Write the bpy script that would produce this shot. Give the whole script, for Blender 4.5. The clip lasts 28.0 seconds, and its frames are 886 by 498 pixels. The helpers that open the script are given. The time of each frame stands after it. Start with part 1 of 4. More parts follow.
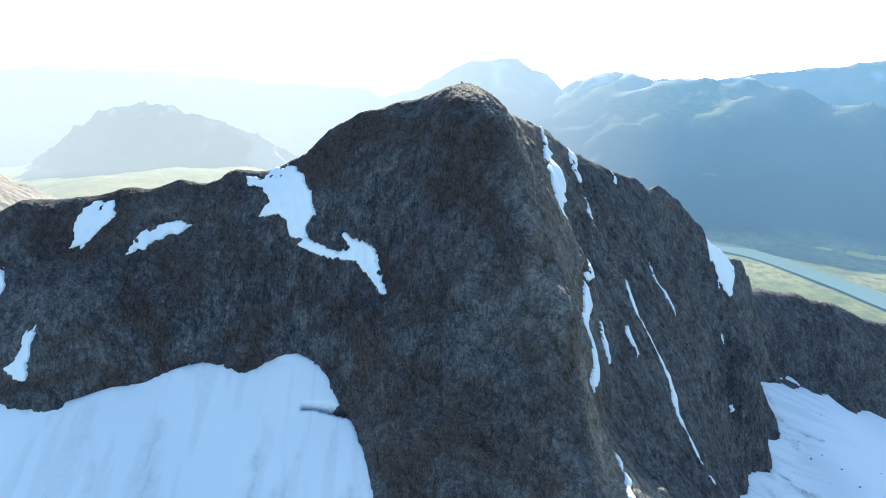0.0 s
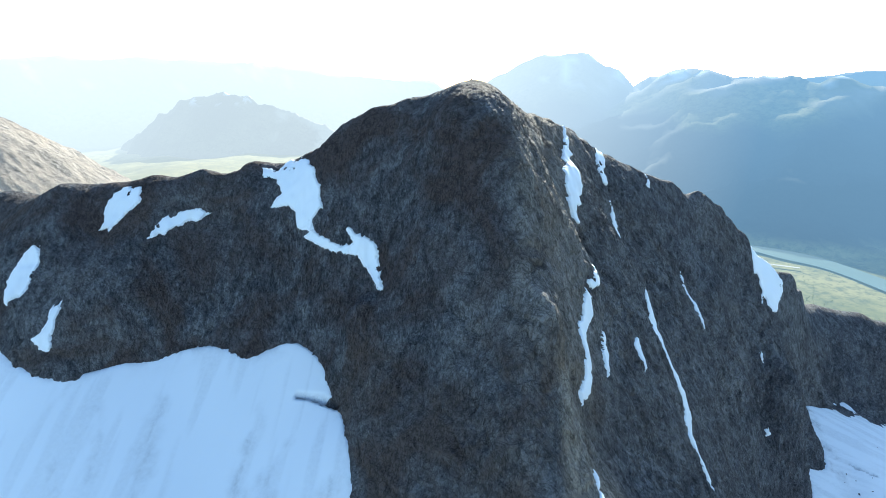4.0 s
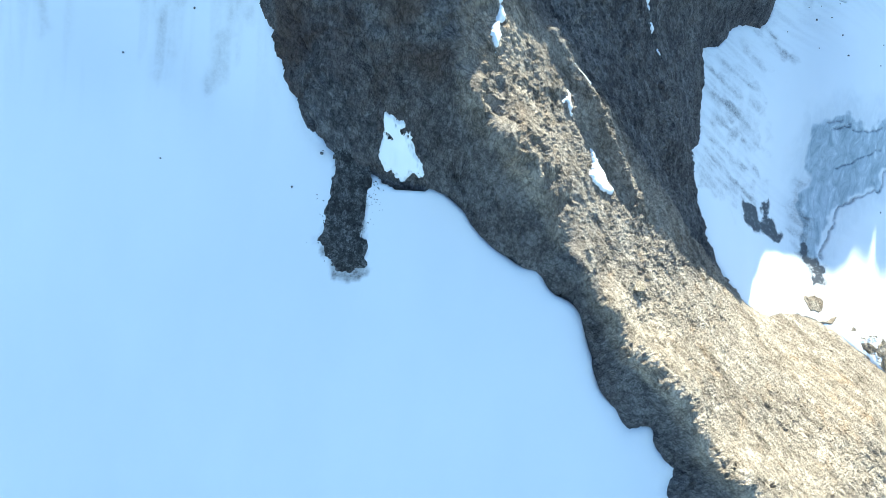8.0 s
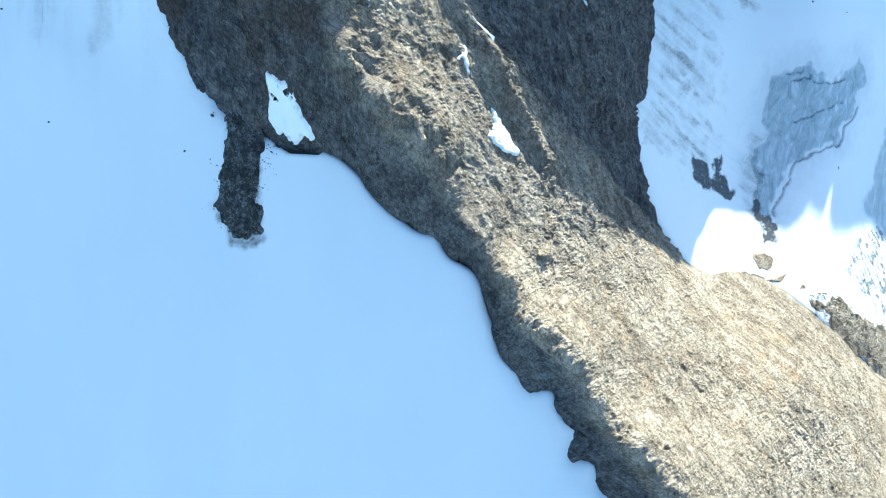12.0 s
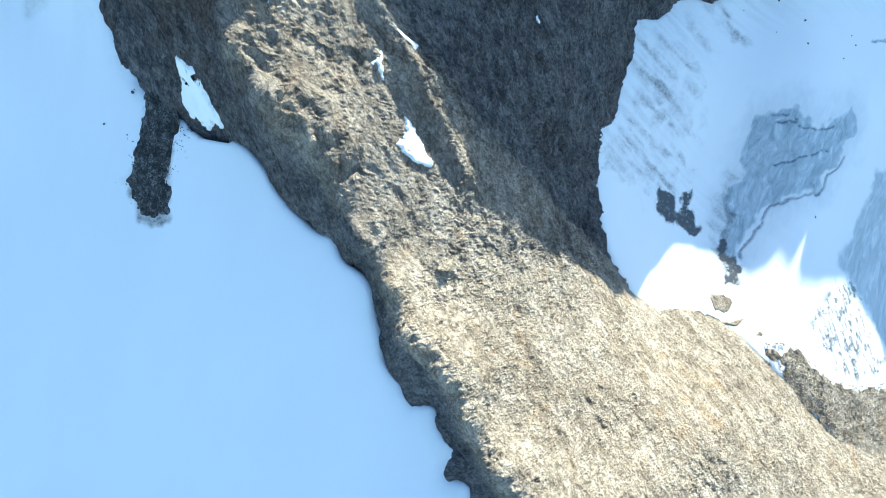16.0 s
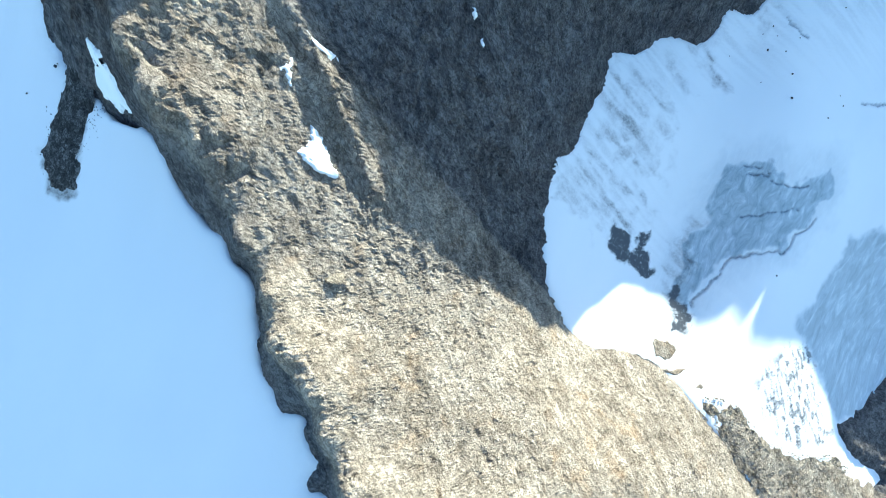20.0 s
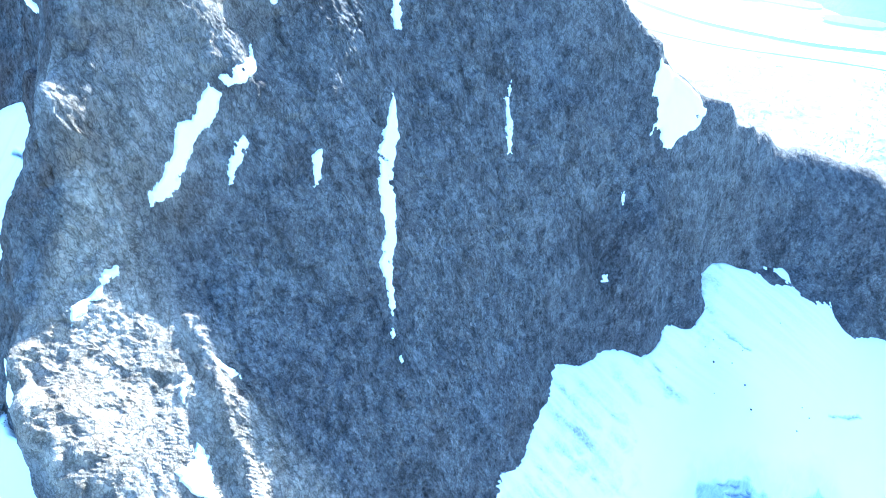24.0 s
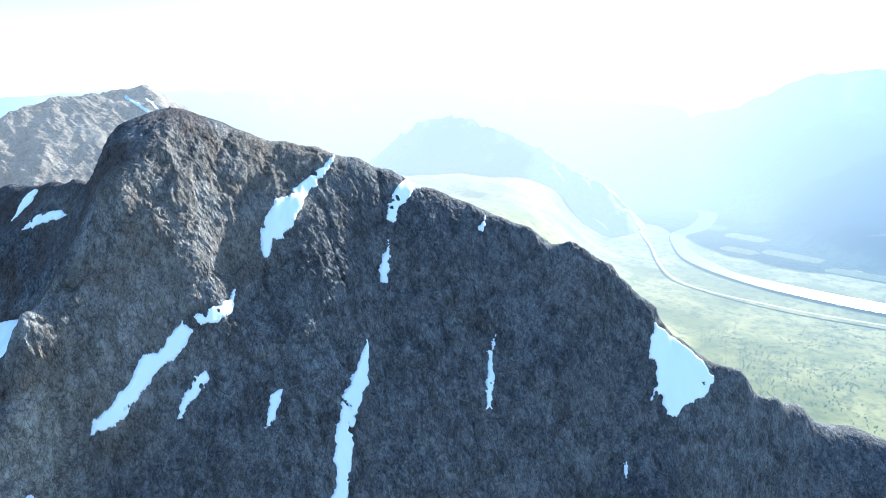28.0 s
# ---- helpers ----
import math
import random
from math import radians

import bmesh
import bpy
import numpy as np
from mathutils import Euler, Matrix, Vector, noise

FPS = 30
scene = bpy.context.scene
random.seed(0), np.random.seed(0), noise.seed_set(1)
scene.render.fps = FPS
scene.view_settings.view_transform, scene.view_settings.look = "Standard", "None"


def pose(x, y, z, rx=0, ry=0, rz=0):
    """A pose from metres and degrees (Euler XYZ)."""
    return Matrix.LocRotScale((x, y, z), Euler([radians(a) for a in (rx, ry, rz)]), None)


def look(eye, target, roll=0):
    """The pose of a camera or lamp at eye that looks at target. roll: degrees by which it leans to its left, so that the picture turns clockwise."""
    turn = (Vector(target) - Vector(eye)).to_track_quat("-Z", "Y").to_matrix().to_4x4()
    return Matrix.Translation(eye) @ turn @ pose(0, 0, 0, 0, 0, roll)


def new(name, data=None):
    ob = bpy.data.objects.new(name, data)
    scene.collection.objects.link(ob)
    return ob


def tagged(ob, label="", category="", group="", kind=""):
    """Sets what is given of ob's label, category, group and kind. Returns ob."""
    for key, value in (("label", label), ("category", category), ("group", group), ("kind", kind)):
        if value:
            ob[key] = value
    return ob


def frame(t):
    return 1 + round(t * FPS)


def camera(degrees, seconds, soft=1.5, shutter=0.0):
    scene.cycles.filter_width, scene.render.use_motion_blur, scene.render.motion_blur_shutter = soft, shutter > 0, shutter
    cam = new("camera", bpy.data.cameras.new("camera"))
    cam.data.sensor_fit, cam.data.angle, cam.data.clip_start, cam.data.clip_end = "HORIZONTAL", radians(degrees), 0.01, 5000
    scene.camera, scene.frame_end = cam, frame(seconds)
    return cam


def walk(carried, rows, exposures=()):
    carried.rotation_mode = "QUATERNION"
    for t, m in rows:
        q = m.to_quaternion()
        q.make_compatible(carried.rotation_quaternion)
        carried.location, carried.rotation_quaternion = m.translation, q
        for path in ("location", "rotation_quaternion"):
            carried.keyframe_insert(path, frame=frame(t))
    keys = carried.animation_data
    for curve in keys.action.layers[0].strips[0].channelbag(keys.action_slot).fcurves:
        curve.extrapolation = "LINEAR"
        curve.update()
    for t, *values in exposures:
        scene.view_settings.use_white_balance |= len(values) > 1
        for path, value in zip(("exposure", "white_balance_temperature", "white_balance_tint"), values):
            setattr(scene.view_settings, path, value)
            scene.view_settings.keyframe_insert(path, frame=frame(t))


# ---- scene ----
cam = camera(78.3, 28.0, soft=0.3)
PATH = [
    (0, (0.0, 0.039, 300.005), (0.034, 1.944, 299.396), -1.4),
    (0.5, (3.182, 0.191, 300.115), (3.163, 2.095, 299.504), -1.2),
    (1, (6.425, 0.474, 300.213), (6.379, 2.377, 299.599), -1.2),
    (1.5, (9.828, 0.881, 300.233), (9.749, 2.782, 299.617), -1.1),
    (2, (13.334, 1.372, 300.283), (13.22, 3.271, 299.665), -1.0),
    (2.5, (16.988, 2.019, 300.348), (16.844, 3.915, 299.729), -0.9),
    (4.5, (32.297, 5.202, 300.428), (32.092, 7.091, 299.804), -0.8),
    (5, (36.317, 5.751, 300.612), (36.103, 7.639, 299.987), -0.8),
    (5.5, (40.428, 6.458, 300.816), (40.208, 8.345, 300.192), -0.8),
    (6, (44.677, 7.125, 300.857), (44.452, 9.012, 300.234), -0.9),
    (6.5, (49.12, 7.044, 299.844), (48.905, 8.83, 298.97), -1.0),
    (6.7, (50.896, 7.59, 299.356), (50.697, 9.281, 298.308), -0.9),
    (6.8, (51.763, 8.119, 299.139), (51.543, 9.758, 298.014), -1.3),
    (7, (53.417, 9.369, 298.525), (53.235, 10.888, 297.236), -0.7),
    (7.1, (54.238, 9.911, 298.311), (54.042, 11.345, 296.931), -0.6),
    (7.2, (55.058, 10.282, 298.122), (54.895, 11.67, 296.692), -0.3),
    (7.5, (57.598, 10.89, 297.296), (57.46, 12.074, 295.69), 0.0),
    (8, (62.213, 11.86, 295.228), (62.126, 12.663, 293.398), 0.8),
    (8.5, (66.058, 15.097, 292.308), (65.999, 15.748, 290.418), 1.9),
    (9, (70.748, 15.464, 292.412), (70.686, 16.118, 290.523), 1.6),
    (9.5, (75.429, 16.516, 292.426), (75.365, 17.169, 290.536), 1.3),
    (10, (80.194, 17.436, 292.361), (80.128, 18.088, 290.472), 1.0),
    (10.5, (85.121, 18.564, 292.282), (85.054, 19.215, 290.392), 0.9),
    (11, (90.122, 19.717, 292.227), (90.051, 20.367, 290.337), 0.5),
    (11.5, (95.19, 20.916, 292.24), (95.118, 21.564, 290.35), 0.2),
    (12, (100.527, 22.064, 292.152), (100.452, 22.712, 290.262), -0.1),
    (12.5, (105.89, 23.307, 292.078), (105.813, 23.954, 290.187), -0.5),
    (14.5, (127.79, 28.775, 292.099), (127.671, 29.412, 290.207), 0.3),
    (15, (133.513, 30.605, 292.28), (133.384, 31.239, 290.388), 0.2),
    (15.5, (139.271, 32.607, 292.385), (139.13, 33.235, 290.491), 0.3),
    (16, (144.977, 34.85, 292.436), (144.826, 35.473, 290.542), 0.4),
    (16.5, (150.797, 37.359, 292.604), (150.639, 37.979, 290.709), 0.2),
    (17, (156.432, 39.938, 292.766), (156.268, 40.554, 290.87), 0.3),
    (17.5, (162.046, 42.696, 292.977), (161.874, 43.307, 291.081), 0.5),
    (18, (167.454, 45.626, 293.223), (167.273, 46.232, 291.326), 0.9),
    (18.5, (172.855, 48.527, 293.449), (172.659, 49.128, 291.551), 1.3),
    (19, (177.995, 51.73, 293.731), (177.791, 52.325, 291.833), 1.6),
    (19.5, (183.119, 54.7, 293.926), (182.906, 55.294, 292.028), 1.9),
    (20, (188.035, 58.028, 294.101), (187.816, 58.619, 292.203), 2.0),
    (20.5, (192.758, 61.208, 294.246), (192.509, 61.856, 292.37), 1.7),
    (21, (197.871, 64.443, 295.026), (197.563, 65.204, 293.202), 1.1),
    (21.5, (202.612, 68.202, 295.956), (202.248, 69.072, 294.193), 0.8),
    (23.5, (224.905, 80.185, 297.5), (224.32, 81.469, 296.082), -1.5),
    (24, (230.034, 82.966, 298.095), (229.399, 84.332, 296.779), -1.5),
    (24.5, (235.63, 85.43, 298.041), (234.93, 86.865, 296.837), -1.5),
    (25, (241.165, 88.207, 298.059), (240.389, 89.695, 296.971), -1.4),
    (25.5, (247.028, 91.118, 297.797), (246.178, 92.651, 296.833), -1.4),
    (26, (252.333, 94.194, 297.404), (251.419, 95.76, 296.56), -1.3),
    (26.5, (257.76, 97.759, 297.697), (256.783, 99.351, 296.981), -1.3),
    (27, (262.987, 101.205, 297.408), (261.967, 102.824, 296.827), -1.3),
    (27.5, (267.746, 104.484, 297.09), (266.709, 106.11, 296.56), -1.4),
    (28, (271.606, 108.117, 297.006), (270.565, 109.741, 296.476), -1.4),
]
EXPOSURES = [(0, 1.55, 5750, 0), (6, 1.55, 5750, 0), (7, 1.66, 5600, -1), (8, 1.84, 5900, -4), (11, 1.74, 5700, -5), (15, 1.74, 5780, -5), (20, 1.72, 5700, -5), (21.5, 1.95, 5450, -3), (23.5, 2.95, 4700, -1), (25, 3.2, 4600, -2), (26, 3.0, 4700, -2), (27, 2.35, 5000, 1), (28, 1.85, 5100, 1)]
walk(cam, [(t, look(eye, target, roll)) for t, eye, target, roll in PATH], EXPOSURES)

# ---- light ----
SUN_BEARING, SUN_HEIGHT = -8.0, 24.5  # degrees to the left of +y, degrees up
sun_way = Vector((-math.sin(radians(SUN_BEARING)) * math.cos(radians(SUN_HEIGHT)),
                  math.cos(radians(SUN_BEARING)) * math.cos(radians(SUN_HEIGHT)), math.sin(radians(SUN_HEIGHT))))
world = bpy.data.worlds.new("sky")
scene.world = world
world.use_nodes = True
wn, wl = world.node_tree.nodes, world.node_tree.links
sky = wn.new("ShaderNodeTexSky")
sky.sky_type = "NISHITA"
sky.sun_disc = False
sky.sun_elevation = radians(SUN_HEIGHT)
sky.sun_rotation = radians(-SUN_BEARING)
sky.altitude = 1500
sky.air_density, sky.dust_density, sky.ozone_density = 1.0, 2.0, 1.0
wn["Background"].inputs["Strength"].default_value = 0.12
wl.new(sky.outputs[0], wn["Background"].inputs["Color"])
sun = new("sun", bpy.data.lights.new("sun", "SUN"))
sun.data.energy, sun.data.angle, sun.data.color = 5.0, radians(0.5), (1.0, 0.87, 0.70)
sun.matrix_world = look(sun_way * 1000, (0, 0, 0))

# ---- relief ----
def lattice(ix, iy, iz, seed):
    h = (ix.astype(np.int64) * 374761393 + iy.astype(np.int64) * 668265263 + iz.astype(np.int64) * 2147483647 + seed * 974634777) & 0xFFFFFFFF
    h = ((h ^ (h >> 13)) * 1274126177) & 0xFFFFFFFF
    h = ((h ^ (h >> 16)) * 2246822519) & 0xFFFFFFFF
    return ((h ^ (h >> 15)) & 0xFFFFFF) / float(0xFFFFFF) * 2 - 1


def grain(x, y, z, seed=0):
    """Smooth value noise from -1 to 1."""
    x, y, z = np.broadcast_arrays(np.asarray(x, float), np.asarray(y, float), np.asarray(z, float))
    fx, fy, fz = np.floor(x), np.floor(y), np.floor(z)
    u, v, w = x - fx, y - fy, z - fz
    u, v, w = u * u * (3 - 2 * u), v * v * (3 - 2 * v), w * w * (3 - 2 * w)
    out = 0
    for dx, wx in ((0, 1 - u), (1, u)):
        for dy, wy in ((0, 1 - v), (1, v)):
            for dz, wz in ((0, 1 - w), (1, w)):
                out = out + wx * wy * wz * lattice(fx + dx, fy + dy, fz + dz, seed)
    return out


def fbm(x, y, z, octaves, seed=0, gain=0.5):
    total, amp = 0, 1.0
    for k in range(octaves):
        f = 2.03 ** k
        total = total + amp * grain(x * f, y * f, z * f, seed + 17 * k)
        amp *= gain
    return total


def crags(x, y, z, octaves, seed=0, gain=0.5):
    """Sharp-edged noise, 0 to about 1."""
    total, amp = 0, 0.6
    for k in range(octaves):
        f = 2.07 ** k
        total = total + amp * (1 - np.abs(grain(x * f, y * f, z * f, seed + 31 * k)) * 2)
        amp *= gain
    return total


def step(a, b, v):
    s = np.clip((v - a) / (b - a), 0, 1)
    return s * s * (3 - 2 * s)


class Sheet:
    """A smooth height surface stretched over ridge, rib and foot lines."""

    def __init__(self, lines, give=0.01, sharp=False):
        p = np.array([q for line in lines for q in line], float)
        self.c = p[:, :2] / 100
        n = len(p)
        self.sharp = sharp
        d = ((self.c[:, None] - self.c[None]) ** 2).sum(-1)
        a = np.zeros((n + 3, n + 3))
        a[:n, :n] = self.pull(d) + give * np.eye(n)
        a[:n, n], a[n, :n] = 1, 1
        a[:n, n + 1:], a[n + 1:, :n] = self.c, self.c.T
        self.w = np.linalg.solve(a, np.r_[p[:, 2], 0, 0, 0])

    def pull(self, d):
        return -np.sqrt(d + 0.002) if self.sharp else 0.5 * d * np.log(d + 1e-12)

    def __call__(self, x, y):
        x, y = np.asarray(x, float) / 100, np.asarray(y, float) / 100
        n = len(self.c)
        out = self.w[n] + self.w[n + 1] * x + self.w[n + 2] * y
        for (cx, cy), k in zip(self.c, self.w):
            d = (x - cx) ** 2 + (y - cy) ** 2
            out = out + k * self.pull(d)
        return out


# left snowfield: back, middle, foot along the rib
SNOW_BACK = [(-186, 206, 174), (-162, 212, 172), (-127, 227, 172), (-67, 229, 179), (-42, 208, 160), (-32, 192, 157)]
SNOW_MIDDLE = [(-46, 147, 122), (-62, 144, 125), (-85, 157, 126), (25, 114, 113), (16, 85, 97)]
SNOW_FRONT = [(110, 72, 97), (135, 44, 80), (154, 21, 67), (106, 15, 68), (90, -90, 30), (-100, -60, 25), (-220, 60, 70)]
upper_snow = Sheet([SNOW_BACK, SNOW_MIDDLE, SNOW_FRONT], 0.02)
# lower glacier in the cirque
CIRQUE_BACK = [(316, 362, -2), (309, 370, 4), (247, 310, -4), (292, 357, -3), (206, 305, 16), (296, 443, 32), (341, 447, 16), (388, 440, -7), (420, 470, -16)]
CIRQUE_MIDDLE = [(324, 295, -28), (308, 251, -52), (348, 242, -58), (243, 303, -1), (223, 224, -13), (193, 222, 11), (274, 203, -50)]
CIRQUE_FRONT = [(359, 212, -70), (296, 161, -63), (255, 137, -37), (430, 177, -107), (465, 238, -118), (402, 106, -108), (500, 330, -95), (505, 180, -140)]
lower_ice = Sheet([CIRQUE_BACK, CIRQUE_MIDDLE, CIRQUE_FRONT], 0.02)

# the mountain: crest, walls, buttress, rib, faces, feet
CREST = [(-340, 320, 225), (-260, 290, 236), (-204, 268, 244), (-181, 275, 243), (-158, 278, 248), (-130, 281, 251), (-102, 283, 255), (-71, 284, 260), (-50, 280, 275), (-34, 277, 283), (-16, 272, 287), (18, 267, 296)]
CREST_EAST = [(24, 270, 294), (29, 282, 289), (35, 294, 283.5), (46, 308, 278), (55, 322, 274), (69, 338, 267), (80, 354, 260), (98, 370, 250), (115, 381, 241), (133, 386, 233), (149, 392, 227), (172, 401, 215), (186, 406, 200), (198, 411, 193), (211, 416, 178), (229, 421, 163), (242, 426, 152), (254, 429, 145), (266, 434, 136), (271, 441, 128), (284, 462, 117), (300, 481, 104), (317, 500, 91), (340, 510, 82), (360, 510, 74), (379, 511, 68), (392, 509, 63), (404, 506, 58), (420, 502, 51), (446, 506, 41), (466, 506, 33), (505, 515, 18), (560, 530, 0), (660, 560, -20)]
BEHIND = [(35, 312, 268), (60, 345, 256), (80, 375, 240), (112, 402, 220), (150, 415, 195), (190, 432, 165), (235, 446, 130), (275, 457, 104), (325, 535, 62), (380, 545, 38), (450, 540, 12), (520, 550, -15), (-10, 300, 262), (-60, 305, 240), (-130, 305, 225)]
BACK = [(-200, 330, 190), (-100, 350, 185), (0, 335, 225), (30, 370, 215), (80, 420, 190), (150, 460, 150), (240, 490, 85), (330, 550, 20), (-200, 460, 80), (0, 500, 80), (150, 580, 10), (300, 640, -70), (-340, 440, 120), (520, 640, -130)]
WEST_WALL = [(-132, 260, 220), (-124, 270, 232), (-89, 250, 209), (-162, 232, 204), (-140, 228, 183), (-179, 260, 224), (-25, 244, 227), (-33, 218, 199), (-22, 229, 207), (-230, 250, 215), (-300, 270, 190)]
BUTTRESS = [(15, 250, 292), (8, 244, 287), (11, 236, 280), (13, 229, 270), (19, 221, 257), (38, 219, 263), (18, 188, 205), (39, 181, 218), (-4, 197, 190), (-12, 186, 172), (9, 172, 174), (33, 155, 186), (47, 180, 223), (52, 199, 222), (51, 214, 231), (53, 254, 249), (37, 250, 280)]
RIB = [(57, 123, 157), (67, 112, 146), (68, 126, 154), (81, 107, 140), (91, 109, 133), (81, 137, 141), (94, 160, 132), (100, 105, 120), (105, 108, 115), (107, 155, 122), (106, 139, 117), (109, 91, 111), (119, 73, 107), (86, 97, 121), (101, 87, 115), (115, 76, 109), (123, 61, 104), (142, 50, 95), (151, 40, 90), (166, 24, 84), (182, 10, 77), (197, -12, 66)]
SLAB = [(132, 79, 91), (158, 46, 84), (158, 61, 83), (187, 45, 62), (219, 45, 38), (166, 83, 64), (211, 71, 36), (232, 87, 17), (284, 71, -1), (255, 110, -20), (230, 132, -13), (339, 102, -56), (208, -20, 56), (270, 10, 12), (340, 40, -40), (230, -90, 20), (400, 70, -95), (460, 110, -135)]
EAST_RIBS = [(67, 255, 215), (68, 243, 222), (70, 231, 208), (55, 176, 190), (63, 200, 191), (61, 187, 178), (63, 214, 199), (64, 274, 236), (62, 298, 255), (92, 336, 234), (78, 230, 188), (96, 247, 178), (91, 217, 161), (102, 258, 182), (101, 295, 201), (91, 281, 208), (100, 319, 206), (68, 295, 250)]
EAST_FACE = [(111, 211, 124), (115, 288, 168), (108, 293, 187), (127, 323, 186), (117, 340, 210), (147, 351, 173), (143, 304, 150), (131, 255, 127), (147, 275, 118), (142, 215, 92), (119, 172, 106), (134, 185, 94), (157, 176, 55), (166, 194, 56), (152, 167, 65)]
EAST_END = [(172, 377, 172), (174, 366, 163), (206, 392, 142), (232, 393, 127), (238, 356, 87), (194, 325, 96), (215, 349, 64), (272, 410, 58), (292, 455, 95)]
FOOT_WEST = [(-186, 206, 174), (-168, 206, 169), (-146, 218, 170), (-127, 227, 172), (-106, 231, 176), (-97, 227, 173), (-87, 225, 173), (-68, 230, 179), (-56, 226, 175), (-47, 218, 168), (-39, 206, 161), (-32, 192, 156), (-25, 176, 146), (-12, 149, 129), (3, 131, 120)]
FOOT_RIB = [(25, 120, 116), (42, 118, 117), (52, 114.5, 116), (60.6, 108.5, 113.4), (67.7, 101.6, 110.3), (78.5, 95, 107.6), (89.5, 92, 107), (100.5, 83, 102.4), (109.6, 74.7, 98.1), (115.9, 61, 90.6), (125.5, 50, 84), (133.5, 44.2, 80), (140, 43.8, 79.4), (147, 34.5, 74), (152, 31.7, 72.3), (153.6, 22, 67.5), (161, 19, 66), (164, 12.6, 63), (171, 6.7, 60.4), (186, -15, 50)]
FOOT_CIRQUE = [(254, 136, -37), (236, 140.6, -25.6), (219, 155.4, -14.5), (206, 176, -4.5), (199.4, 193.5, 1.7), (193.5, 222, 10.2), (201.7, 236.6, 6.5), (202.3, 260.5, 9.4), (204.4, 285.8, 13), (203.8, 303.6, 17), (219, 313.9, 11.7), (226.6, 328.3, 11.2), (240, 338, 7.5), (257.4, 346.9, 4), (263.2, 368.2, 10.2), (278, 373.6, 9), (284.5, 388, 14.5), (279, 411.6, 26), (285, 424, 30), (295.5, 430, 29), (302, 431, 27), (318.5, 443, 24), (324, 434, 19.5), (333, 436, 16.7), (335, 450, 19), (341, 437, 13), (357, 439.3, 7.2), (372, 452, 4), (388, 434, -7), (420, 450, -19), (306, 148, -67), (349, 130, -84), (402, 106, -110)]
UNDER = [(-120, 180, 95), (-60, 110, 60), (20, 50, 40), (90, 20, 30), (-150, 100, 40), (60, -80, -20), (-280, 180, 110), (300, 300, -95), (280, 240, -90), (250, 270, -60), (370, 300, -100), (420, 380, -80), (440, 240, -150), (330, 190, -100), (500, 420, -110)]


def denser(line, gap):
    """A line with more points on its straight pieces."""
    out = [line[0]]
    for a, b in zip(line, line[1:]):
        n = max(1, round(math.hypot(b[0] - a[0], b[1] - a[1]) / gap))
        out += [tuple(p + (q - p) * k / n for p, q in zip(a, b)) for k in range(1, n + 1)]
    return out


CREST_EAST = CREST_EAST[:-15] + denser(CREST_EAST[-15:-1], 9) + CREST_EAST[-1:]
mountain_form = Sheet([CREST, CREST_EAST, BEHIND, BACK, WEST_WALL, BUTTRESS, RIB, SLAB, EAST_RIBS, EAST_FACE, EAST_END, FOOT_WEST, FOOT_RIB, FOOT_CIRQUE, UNDER], -0.002, True)
X0, X1, Y0, Y1, CELL = -340.0, 640.0, -130.0, 640.0, 0.7


def grid_of(x0, x1, y0, y1, cell):
    return np.meshgrid(np.arange(x0, x1 + cell / 2, cell), np.arange(y0, y1 + cell / 2, cell))


def blocks(x, y, z, size, seed):
    """Stepped relief of jointed blocks, -1 to 1."""
    w = 0.55 * grain(x / size * 0.8, y / size * 0.8, z / size * 0.8, seed + 3)
    return lattice(np.floor(x / size + w), np.floor(y / size - w), np.floor(z / (1.5 * size) + w), seed)


